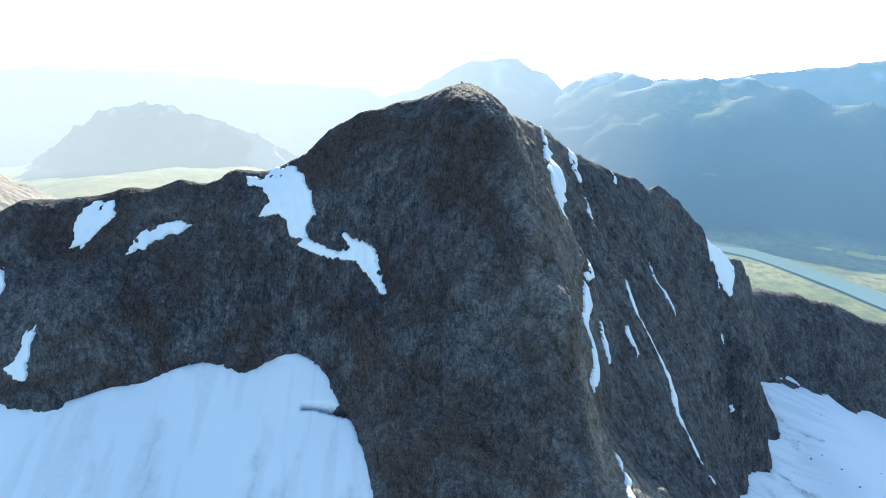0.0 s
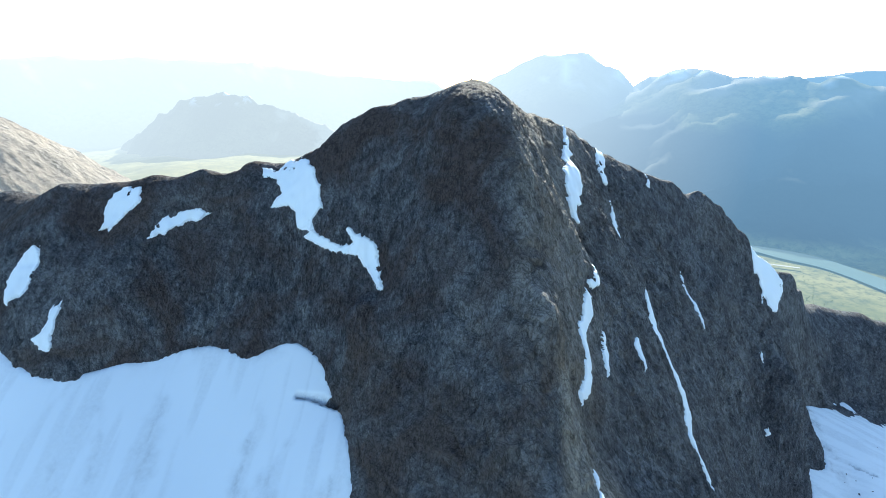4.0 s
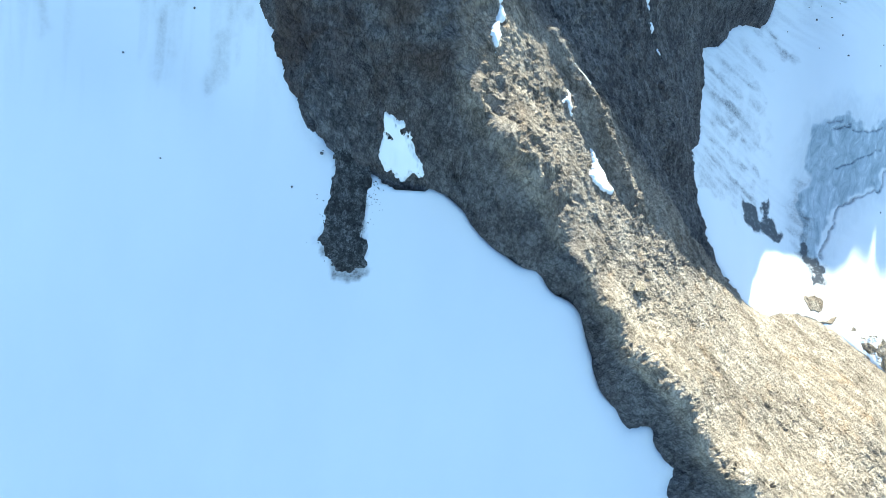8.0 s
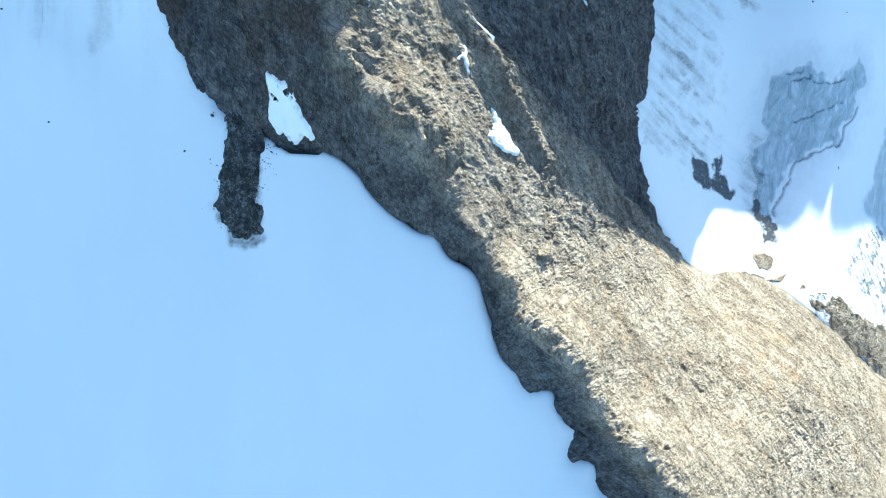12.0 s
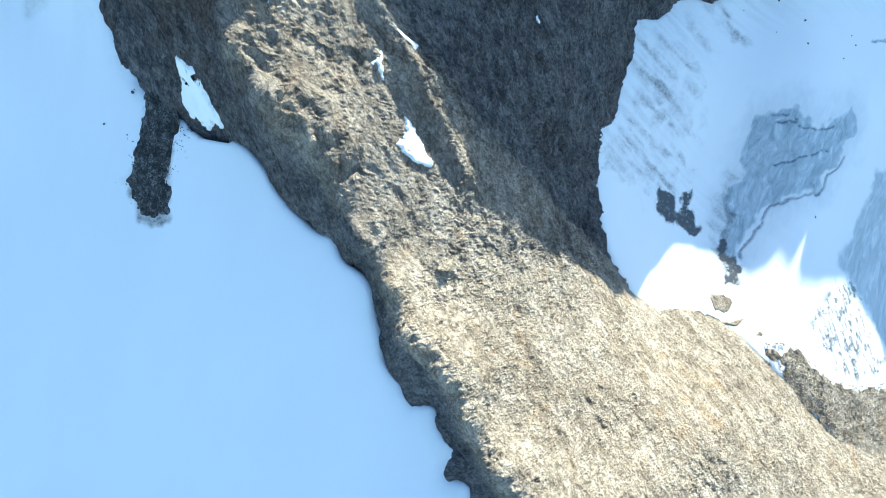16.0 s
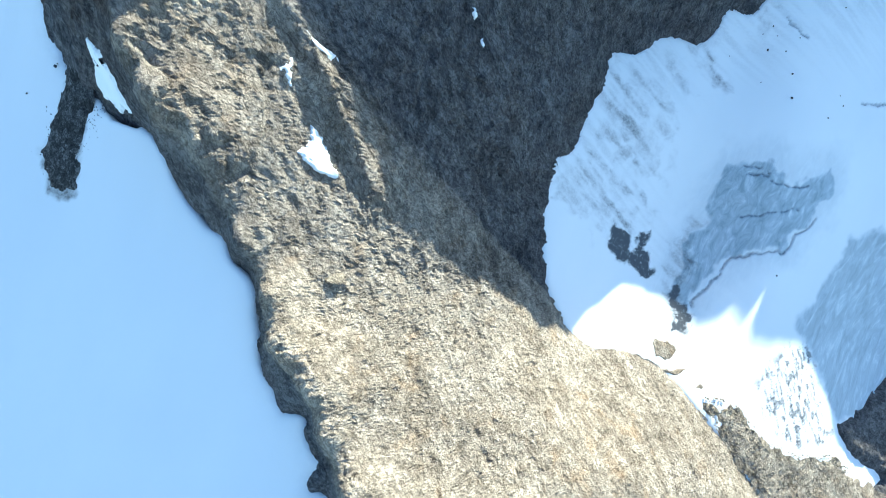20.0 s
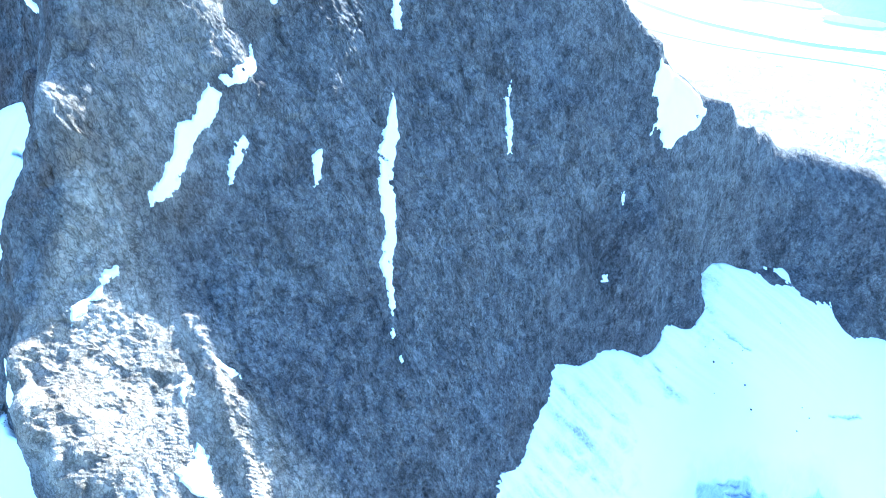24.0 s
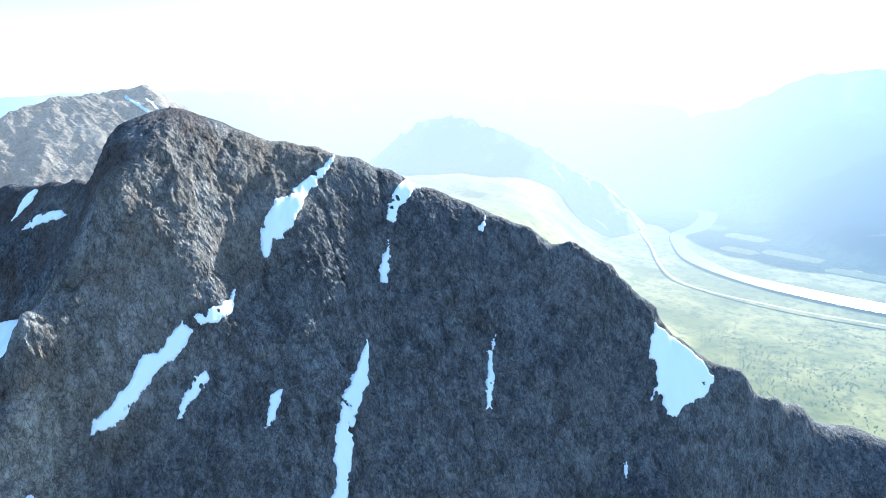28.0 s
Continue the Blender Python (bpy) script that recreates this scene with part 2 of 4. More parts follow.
def rough(x, y, z, split, slab):
    """Relief of the rock, in metres along its normal: gullies, slabs, joints and blocks; split: how craggy it is broken, slab: how far it lies in smooth slabs."""
    w = 5 * fbm(x / 30, y / 30, z / 60, 2, 5)
    wall = 1 - np.maximum(split, slab)
    a = crags((x + w) / 34, (y + w) / 34, z / 90, 3, 1) - 0.35
    b = crags((x + w) / 11, (y - w) / 11, z / 28, 3, 2) - 0.35
    # the walls split along their fall line: down and to the right on the east side, straight down on the west
    e = step(10, 70, x)
    across, along = (1 - e) * x + e * (0.55 * x + 0.84 * y), e * (0.84 * x - 0.55 * y) + (1 - e) * y
    n = grain((across + w) / 17, along / 70, z / 75, 7) + 0.25 * grain(x / 7, y / 7, z / 20, 8)
    gully = np.exp(-(n / 0.07) ** 2)
    m = grain((across + 0.5 * w) / 8, along / 34, z / 40, 9) + 0.4 * grain(x / 4, y / 4, z / 6, 10)
    joint = np.exp(-(m / 0.06) ** 2) * step(-0.3, 0.3, grain(x / 15, y / 15, z / 15, 19))
    # broken crags of the rib, their strata falling along it
    s, t, v = 0.8 * x + 0.6 * y, 0.6 * x - 0.8 * y, fbm(x / 9, y / 9, z / 9, 3, 18)
    strata = crags((s + 4 * v) / 9, (t - 6 * v) / 30, z / 26, 3, 14, 0.55) - 0.35
    chunk = crags((x + 2 * v) / 4.2, (y - 2 * v) / 4.2, z / 4.2, 3, 15, 0.6) - 0.35
    deep = np.exp(-((grain((s + 5 * v) / 12, t / 55, z / 50, 16) + 0.2 * v) / 0.13) ** 2)
    broken = 1.5 * strata + 0.3 * chunk - 1.7 * deep + 0.4 * blocks(s, t / 2.0, z, 4.6, 11) + 0.3 * blocks(s, t / 1.8, z, 2.3, 12) + 0.16 * blocks(s, t / 1.6, z, 1.4, 17)
    pits = np.exp(-(grain((s + 3 * v) / 5, (t + 4 * v) / 13, z / 9, 20) / 0.05) ** 2) * step(0.15, 0.5, fbm(x / 16, y / 16, z / 16, 2, 21))
    smooth = 0.9 * fbm(x / 13, y / 13, z / 13, 2, 22) + 0.5 * chunk + 0.5 * strata + 0.35 * blocks(s, t / 1.5, z, 2.6, 13) + 0.3 * blocks(s, t / 1.4, z, 1.2, 24) - 1.2 * pits
    sheer = 1.9 * a + 0.8 * b - 1.6 * gully * step(-0.2, 0.4, grain(x / 40, y / 40, z / 30, 23)) - 1.0 * joint + 0.6 * blocks(across, along / 2.2, z / 1.6, 5.5, 11) + 0.5 * blocks(across, along / 1.8, z, 2.4, 12) + 0.32 * blocks(across, along / 1.5, z, 1.3, 13) + 0.3 * chunk
    return wall * sheer + split * broken * (1 - slab) + slab * smooth + 0.5


GX, GY = grid_of(X0, X1, Y0, Y1, CELL)
BASE = mountain_form(GX, GY)
DZY, DZX = np.gradient(BASE, CELL)
NL = np.sqrt(1 + DZX ** 2 + DZY ** 2)
CLIFF = step(0.25, 0.9, np.sqrt(DZX ** 2 + DZY ** 2))
FOOT = np.where((GX < 190) & (GY < 240), np.abs(upper_snow(GX, GY) - BASE), np.where(GX > 190, np.abs(lower_ice(GX, GY) - BASE), 99))
# teeth and gaps along the crest: place along x, metres up or down
TEETH = [(70, 0), (90, -3), (130, -3), (150, -3), (160, -3), (171, 1), (181, 5), (191, 7), (196, 2), (205, 4), (216, 7), (219, 2), (226, -2), (235, 0), (249, -2), (262, 0), (284, -2), (296, -1), (301, -5), (306, -7), (315, -4), (327, 0), (338, 0), (350, 1.5), (359, 4), (371, 7), (379, 6), (385, 4), (392, 6), (397, 7), (400.5, 1.5), (404, 8), (410, 10), (421, 9), (434, 8), (446, 6), (455, 8), (466, 8), (476, 11), (489, 13), (501, 19), (511, 22), (640, 20)]
CREST_Y = np.interp(GX, [-340, -204, -71, -16, 18, 24, 35, 46, 69, 98, 115, 149, 213, 266, 284, 300, 317, 340, 379, 420, 466, 560, 700], [320, 268, 284, 272, 262, 270, 294, 308, 338, 370, 381, 392, 417, 434, 462, 481, 500, 510, 511, 502, 506, 530, 580])
BASE = BASE + np.interp(GX, *zip(*TEETH)) * step(40, 14, np.abs(GY - CREST_Y))
SLAB_LINE = GY - np.interp(GX, [60, 100, 132, 175, 230, 300, 420], [40, 74, 98, 122, 142, 160, 130]) + 7 * fbm(GX / 22, GY / 22, 0 * GX, 3, 41)
RIB_LINE = np.interp(GY, [-130, -20, 10, 24, 40, 50, 61, 73, 91, 110, 125, 165], [255, 200, 181, 165, 150, 141, 122, 115, 102, 71, 54, 51])
SMOOTH = step(12, -16, SLAB_LINE) * step(100, 118, GX) * step(-6, 4, GX - RIB_LINE)
CRAGGY = np.maximum(step(180, 160, GY + 0.25 * (GX - 60)) * step(130, 100, GX + 0.6 * (GY - 130)), 0.75 * step(90, 62, GX) * step(-5, 20, GX) * step(150, 180, GY)) * (1 - SMOOTH)
CALM = (0.65 + 0.35 * step(195, 235, GX)) * step(40, 8, np.abs(GY - CREST_Y))
SPUR = [(85, 168), (93, 164), (104, 156), (110, 151), (119, 143), (129, 134)]
FLAT = BASE
for (ax, ay), (bx, by) in zip(SPUR, SPUR[1:]):
    u = np.clip(((GX - ax) * (bx - ax) + (GY - ay) * (by - ay)) / ((bx - ax) ** 2 + (by - ay) ** 2), 0, 1)
    BASE = np.maximum(BASE, FLAT + 4.5 * np.exp(-((GX - ax - u * (bx - ax)) ** 2 + (GY - ay - u * (by - ay)) ** 2) / 16))
LIFT = rough(GX, GY, BASE, CRAGGY, SMOOTH) * (0.45 + 0.55 * np.maximum(CLIFF, SMOOTH)) * (1 - 0.7 * CALM) * (0.75 + 0.25 * step(0, 12, FOOT))
RX, RY, RZ = GX - DZX / NL * LIFT, GY - DZY / NL * LIFT, BASE + LIFT / NL


def rock_at(x, y):
    """Height of the finished rock over a place in the plan."""
    i, j = (np.asarray(y, float) - Y0) / CELL, (np.asarray(x, float) - X0) / CELL
    i, j = np.clip(i, 0, GX.shape[0] - 1.001), np.clip(j, 0, GX.shape[1] - 1.001)
    a, b = i.astype(int), j.astype(int)
    u, v = i - a, j - b
    rise = LIFT * NL
    q = BASE + rise
    return (1 - u) * ((1 - v) * q[a, b] + v * q[a, b + 1]) + u * ((1 - v) * q[a + 1, b] + v * q[a + 1, b + 1])


# ---- materials ----
class Wood:
    """A short hand for writing node trees."""

    def __init__(self, name):
        self.m = bpy.data.materials.new(name)
        self.m.use_nodes = True
        self.t = self.m.node_tree
        self.n, self.l = self.t.nodes, self.t.links
        self.p = self.n["Principled BSDF"]
        self.out = self.n["Material Output"]

    def node(self, kind, links=(), **values):
        nd = self.n.new(kind)
        for k, v in values.items():
            setattr(nd, k, v)
        for k, v in links:
            if hasattr(v, "is_output"):
                self.l.new(v, nd.inputs[k])
            else:
                nd.inputs[k].default_value = v
        return nd

    def place(self, sx=1.0, sy=1.0, sz=1.0, turn=(0, 0, 0)):
        g = self.node("ShaderNodeNewGeometry")
        m = self.node("ShaderNodeMapping", [("Vector", g.outputs["Position"]), ("Scale", (sx, sy, sz)), ("Rotation", [radians(a) for a in turn])])
        return m.outputs[0]

    def drawn(self, sx, sy, sz, turn):
        """Places stretched along axes that are turned about the vertical."""
        g = self.node("ShaderNodeNewGeometry")
        m = self.node("ShaderNodeMapping", [("Vector", g.outputs["Position"]), ("Scale", (1 / sx, 1 / sy, 1 / sz)), ("Rotation", (0, 0, radians(turn)))], vector_type="TEXTURE")
        return m.outputs[0]

    def noise(self, at, scale, detail=6.0, rough=0.6, distort=0.0):
        return self.node("ShaderNodeTexNoise", [("Vector", at), ("Scale", scale), ("Detail", detail), ("Roughness", rough), ("Distortion", distort)]).outputs["Fac"]

    def ramp(self, fac, stops):
        r = self.node("ShaderNodeValToRGB", [("Fac", fac)])
        e = r.color_ramp.elements
        for i, (pos, col) in enumerate(stops):
            q = e[i] if i < 2 else e.new(pos)
            q.position = pos
            q.color = (*col, 1) if len(col) == 3 else col
        return r.outputs["Color"]

    def mix(self, fac, a, b, how="MIX"):
        m = self.node("ShaderNodeMix", data_type="RGBA", blend_type=how)
        for k, v in ((0, fac), (6, a), (7, b)):
            if hasattr(v, "is_output"):
                self.l.new(v, m.inputs[k])
            else:
                m.inputs[k].default_value = v if k == 0 else (*v, 1)
        return m.outputs[2]

    def sum(self, a, b, how="ADD"):
        return self.node("ShaderNodeMath", [(0, a), (1, b)], operation=how).outputs[0]

    def bump(self, height, strength, distance):
        b = self.node("ShaderNodeBump", [("Height", height), ("Strength", strength), ("Distance", distance)])
        self.l.new(b.outputs[0], self.p.inputs["Normal"])

    def base(self, col, rough=0.85, spec=0.3):
        if hasattr(col, "is_output"):
            self.l.new(col, self.p.inputs["Base Color"])
        else:
            self.p.inputs["Base Color"].default_value = (*col, 1)
        if hasattr(rough, "is_output"):
            self.l.new(rough, self.p.inputs["Roughness"])
        else:
            self.p.inputs["Roughness"].default_value = rough
        self.p.inputs["Specular IOR Level"].default_value = spec
        return self.m


def rock_material(name, dark, mid, pale, rust, size=1.0, haze_tint=None):
    w = Wood(name)
    k = 1.0 / size
    at = w.place(k, k, k)
    down = w.place(k, k, 0.5 * k, (12, -8, 0))
    bent = w.node("ShaderNodeVectorMath", [(0, down), (1, w.node("ShaderNodeTexNoise", [("Vector", at), ("Scale", 0.25), ("Detail", 4.0)]).outputs["Color"])], operation="ADD").outputs[0]
    patch = w.noise(at, 0.04, 6, 0.6, 0.8)
    streak = w.noise(down, 0.2, 8, 0.65, 0.6)
    fine = w.noise(down, 1.0, 8, 0.85, 0.2)
    lean = w.drawn(0.3 * k, k, 0.4 * k, -33)
    speck = w.noise(lean, 2.0, 4, 0.9, 0.3)
    facets = [w.node("ShaderNodeTexVoronoi", [("Vector", bent), ("Scale", sc)]).outputs["Color"] for sc in (0.22, 0.7)]
    facet = w.sum(w.node("ShaderNodeSeparateColor", [("Color", facets[0])]).outputs[0], w.node("ShaderNodeSeparateColor", [("Color", facets[1])]).outputs[1])
    level = w.sum(w.sum(w.sum(w.sum(streak, fine), patch), speck), 0.25, "MULTIPLY")
    level = w.sum(level, w.sum(w.sum(facet, -1.0), 0.06, "MULTIPLY"))
    tone = w.ramp(level, [(0.415, dark), (0.495, mid), (0.575, pale)])
    stain = w.ramp(w.noise(at, 0.028, 6, 0.6, 0.8), [(0.42, (0, 0, 0)), (0.60, (0.85, 0.85, 0.85))])
    brown = w.node("ShaderNodeAttribute", attribute_name="brown").outputs["Fac"]
    stain = w.sum(stain, w.sum(w.sum(brown, 0.9, "MULTIPLY"), 0.25), "MULTIPLY")
    col = w.mix(stain, tone, w.mix(fine, dark, rust), "MIX")
    # dark water streaks down the walls
    wet = w.ramp(w.noise(w.place(0.3 * k, 0.3 * k, 0.025 * k), 1.0, 4, 0.6, 0.3), [(0.56, (1, 1, 1)), (0.70, (0.62, 0.62, 0.64))])
    col = w.mix(0.8, col, wet, "MULTIPLY")
    # tone mixes in the pale sandy rock colour, on the mountain with sunlight painted in
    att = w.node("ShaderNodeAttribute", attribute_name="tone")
    sandy_sunlit = w.ramp(level, [(0.40, (0.22, 0.188, 0.15)), (0.46, (0.41, 0.356, 0.288)), (0.57, (0.60, 0.53, 0.436))])
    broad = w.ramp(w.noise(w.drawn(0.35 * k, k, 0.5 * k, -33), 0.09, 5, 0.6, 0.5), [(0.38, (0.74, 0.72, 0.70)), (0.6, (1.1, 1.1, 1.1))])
    sandy_sunlit = w.mix(1.0, sandy_sunlit, broad, "MULTIPLY")
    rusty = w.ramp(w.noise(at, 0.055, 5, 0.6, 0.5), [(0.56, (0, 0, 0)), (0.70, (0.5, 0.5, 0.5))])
    sandy_sunlit = w.mix(rusty, sandy_sunlit, (0.46, 0.32, 0.19))
    col = w.mix(att.outputs["Fac"], col, sandy_sunlit, "MIX")
    # thin broken cracks
    cracks = None
    for place, sc, gap in ((down, 0.09, 0.014), (bent, 0.3, 0.03), (lean, 0.5, 0.05), (bent, 0.8, 0.05)):
        n = w.node("ShaderNodeMath", [(0, w.sum(w.noise(place, sc, 3, 0.55, 0.7), -0.5))], operation="ABSOLUTE").outputs[0]
        line = w.ramp(n, [(0.0, (0.28, 0.28, 0.28)), (gap, (1, 1, 1))])
        there = w.ramp(w.noise(at, sc * 0.6, 3, 0.5), [(0.36, (0, 0, 0)), (0.5, (1, 1, 1))])
        line = w.mix(there, (1, 1, 1), line)
        cracks = line if cracks is None else w.mix(1.0, cracks, line, "MULTIPLY")
    col = w.mix(0.25 if haze_tint else 0.68, col, cracks, "MULTIPLY")
    h = w.sum(w.sum(w.noise(down, 0.45, 12, 0.68, 0.3), w.sum(speck, 0.2, "MULTIPLY")), w.sum(w.sum(facet, 0.22, "MULTIPLY"), w.sum(cracks, 0.2, "MULTIPLY")))
    w.bump(h, 0.4 if haze_tint else 1.0, 2.0 * size)
    w.base(col, 0.88, 0.25)
    # far rock also gets haze painted in as a glow
    return haze(w, haze_tint, 0.05) if haze_tint else w.m


rock = rock_material("rock", (0.056, 0.058, 0.067), (0.129, 0.131, 0.144), (0.23, 0.234, 0.246), (0.135, 0.088, 0.068))
pale_rock = rock_material("pale_rock", (0.22, 0.19, 0.15), (0.42, 0.37, 0.29), (0.58, 0.52, 0.43), (0.35, 0.28, 0.2))
rubble = rock_material("rubble", (0.035, 0.036, 0.038), (0.075, 0.075, 0.077), (0.30, 0.31, 0.32), (0.05, 0.04, 0.035), 0.4)


def snow_material(name, dirt_col):
    w = Wood(name)
    at = w.place()
    base = w.ramp(w.noise(w.place(1, 0.35, 1), 0.015, 4, 0.5), [(0.3, (0.79, 0.82, 0.85)), (0.7, (0.86, 0.88, 0.90))])
    # dirt on the snow, and the shade painted into moat and crevasses
    att = w.node("ShaderNodeAttribute", attribute_name="dirt").outputs["Fac"]
    spots = w.noise(at, 0.5, 8, 0.75)
    fac = w.node("ShaderNodeClamp", [("Value", w.sum(att, w.ramp(spots, [(0.25, (0.15, 0.15, 0.15)), (0.75, (1.5, 1.5, 1.5))]), "MULTIPLY"))]).outputs[0]
    w.bump(w.sum(w.noise(w.place(1, 0.4, 1), 0.12, 3, 0.4), w.sum(w.noise(at, 1.2, 3), 0.06, "MULTIPLY")), 0.05, 0.5)
    ice = w.node("ShaderNodeAttribute", attribute_name="ice").outputs["Fac"]
    bands = w.noise(w.place(1, 0.22, 1, (0, 0, -38)), 0.18, 8, 0.7, 0.8)
    blue = w.ramp(bands, [(0.32, (0.16, 0.24, 0.30)), (0.55, (0.36, 0.45, 0.52)), (0.7, (0.62, 0.68, 0.72))])
    return w.base(w.mix(fac, w.mix(ice, base, blue), dirt_col), 0.7, 0.3)


snow = snow_material("snow", (0.09, 0.085, 0.08))
glacier_snow = snow_material("glacier_snow", (0.075, 0.085, 0.10))


# distance: ground colours with haze painted in as a glow
def distance_material(name, near, far_tint, low, top=0.80):
    w = Wood(name)
    at = w.place()
    n1 = w.noise(at, 0.004, 8, 0.62)
    n2 = w.noise(at, 0.03, 6, 0.65)
    col = w.mix(w.ramp(n1, [(0.42, (0, 0, 0)), (0.6, (1, 1, 1))]), near[0], near[1])
    col = w.mix(w.ramp(n2, [(0.45, (0, 0, 0)), (0.65, (0.8, 0.8, 0.8))]), col, near[2])
    # dark birch woods with slope shade painted in, bare pale heath above them with sunlight painted in, old snow in the
    # hollows
    shaded_wood = w.node("ShaderNodeAttribute", attribute_name="shaded_wood").outputs["Fac"]
    col = w.mix(shaded_wood, col, w.mix(n2, (0.012, 0.018, 0.014), (0.04, 0.05, 0.035)))
    sunlit_heath = w.node("ShaderNodeAttribute", attribute_name="sunlit_heath").outputs["Fac"]
    col = w.mix(sunlit_heath, col, w.mix(n2, (0.22, 0.19, 0.13), (0.46, 0.41, 0.31)))
    drift = w.node("ShaderNodeAttribute", attribute_name="drift").outputs["Fac"]
    col = w.mix(drift, col, (0.85, 0.87, 0.9))
    w.base(col, 0.95, 0.1)
    return haze(w, far_tint, low, top)


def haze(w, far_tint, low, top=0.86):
    """Paints haze into a material miles off: an emission glow that grows with distance, whiter towards one bearing."""
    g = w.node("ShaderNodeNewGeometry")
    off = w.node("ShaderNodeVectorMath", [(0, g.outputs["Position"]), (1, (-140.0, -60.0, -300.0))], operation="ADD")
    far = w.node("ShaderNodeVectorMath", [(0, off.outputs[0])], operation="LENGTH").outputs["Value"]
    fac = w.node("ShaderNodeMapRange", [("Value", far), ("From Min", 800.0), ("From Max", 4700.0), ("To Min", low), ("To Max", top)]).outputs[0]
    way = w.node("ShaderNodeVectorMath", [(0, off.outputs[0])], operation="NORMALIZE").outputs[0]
    # the painted haze whitens round this bearing, left of the sun lamp
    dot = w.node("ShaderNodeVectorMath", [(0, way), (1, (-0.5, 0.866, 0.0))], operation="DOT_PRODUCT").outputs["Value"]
    haze_tint = w.ramp(dot, [(0.60, far_tint), (0.97, tuple(min(1.0, 0.25 * c + k) for c, k in zip(far_tint, (0.74, 0.73, 0.71))))])
    glow = w.node("ShaderNodeEmission", [("Color", haze_tint), ("Strength", HAZE_GLOW)])
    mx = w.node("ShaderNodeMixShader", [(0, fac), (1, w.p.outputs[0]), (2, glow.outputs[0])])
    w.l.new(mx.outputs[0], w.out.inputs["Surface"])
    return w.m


# strength of the emission that stands in for haze
HAZE_GLOW = 0.5
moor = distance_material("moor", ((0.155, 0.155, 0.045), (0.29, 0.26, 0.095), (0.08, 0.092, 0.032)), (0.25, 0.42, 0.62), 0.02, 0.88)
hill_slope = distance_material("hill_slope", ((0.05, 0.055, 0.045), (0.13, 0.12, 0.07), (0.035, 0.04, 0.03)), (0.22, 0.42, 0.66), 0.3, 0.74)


# western peak rock, warm haze painted in by its last tint
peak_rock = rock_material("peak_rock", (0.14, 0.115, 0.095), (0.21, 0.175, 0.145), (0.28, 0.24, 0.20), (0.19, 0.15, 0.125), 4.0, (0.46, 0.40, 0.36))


def sheet_mesh(name, x, y, z, keep=None, attrs=None):
    """A mesh over a grid of places; keep: which faces stay."""
    h, w = x.shape
    idx = np.arange(h * w).reshape(h, w)
    quads = np.stack([idx[:-1, :-1], idx[:-1, 1:], idx[1:, 1:], idx[1:, :-1]], -1).reshape(-1, 4)
    co = np.stack([x, y, z], -1).reshape(-1, 3)
    used = None
    if keep is not None:
        quads = quads[keep.reshape(-1)]
        used = np.unique(quads)
        back = np.zeros(h * w, np.int64)
        back[used] = np.arange(len(used))
        quads, co = back[quads], co[used]
    me = bpy.data.meshes.new(name)
    me.vertices.add(len(co))
    me.vertices.foreach_set("co", co.astype(np.float32).reshape(-1))
    me.loops.add(quads.size)
    me.loops.foreach_set("vertex_index", quads.astype(np.int32).reshape(-1))
    me.polygons.add(len(quads))
    me.polygons.foreach_set("loop_start", np.arange(0, quads.size, 4, dtype=np.int32))
    me.update(calc_edges=True)
    for key, v in (attrs or {}).items():
        a = me.attributes.new(key, "FLOAT", "POINT")
        v = np.asarray(v, np.float32).reshape(-1)
        a.data.foreach_set("value", v if used is None else v[used])
    me.polygons.foreach_set("use_smooth", np.ones(len(me.polygons), bool))
    return me


def put(name, me, mat, label, category, kind="", group=""):
    ob = new(name, me)
    me.materials.append(mat)
    return tagged(ob, label, category, group, kind)


# ---- the mountain ----
edge = np.minimum(np.minimum(GX - X0, X1 - GX), np.minimum(GY - Y0, Y1 - GY))
sink = 90 * (1 - step(0, 60, edge))
tone = step(0.42, 0.60, 0.5 + 0.25 * fbm(GX / 60, GY / 60, BASE / 60, 3, 40)) * 0.08
# paler colour only right of the rib line: sun and shade painted into the rock
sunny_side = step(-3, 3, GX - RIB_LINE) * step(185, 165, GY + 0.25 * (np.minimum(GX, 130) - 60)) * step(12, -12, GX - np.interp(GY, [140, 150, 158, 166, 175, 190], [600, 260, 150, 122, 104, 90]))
# adds the slab's own paleness and a painted sunlit edge on the buttress
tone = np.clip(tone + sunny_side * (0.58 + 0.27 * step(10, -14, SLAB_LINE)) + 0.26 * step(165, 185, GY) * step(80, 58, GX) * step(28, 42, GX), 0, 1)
brown = step(75, 45, GX + 8 * fbm(GX / 20, GY / 20, BASE / 20, 3, 43)) * step(110, 140, GY)
mountain = tagged(new("mountain"), "steep dark grey gneiss peak with ribs, gullies and a shaded face", "mountain")
FX_, FY_ = GX[:-1, :-1] + CELL / 2, GY[:-1, :-1] + CELL / 2
buried = np.where(GX < 190, upper_snow(GX, GY), lower_ice(GX, GY)) - RZ
buried = (buried > 5) & np.where(GX < 190, (GY < 215) & (GX < np.interp(GY, [-130, 20, 75, 95, 125, 200, 240], [215, 150, 102, 75, 35, -15, -15])), (GY > 110) & (GX < 570) & (GY < 540))
buried = buried[:-1, :-1] & buried[1:, :-1] & buried[:-1, 1:] & buried[1:, 1:]
crest_y = CREST_Y[:-1, :-1]
behind = FY_ > crest_y + 6
rib_part = (FY_ < 172) & (FX_ < 118) & ~behind
slab_part = (FY_ < 150) & (FX_ >= 118)
west_part = (FX_ < -18) & ~behind & ~rib_part
buttress_part = (FX_ >= -18) & (FX_ < 58) & ~behind & ~rib_part & ~slab_part
ridge_part = (FX_ >= 276) & ~behind & ~slab_part
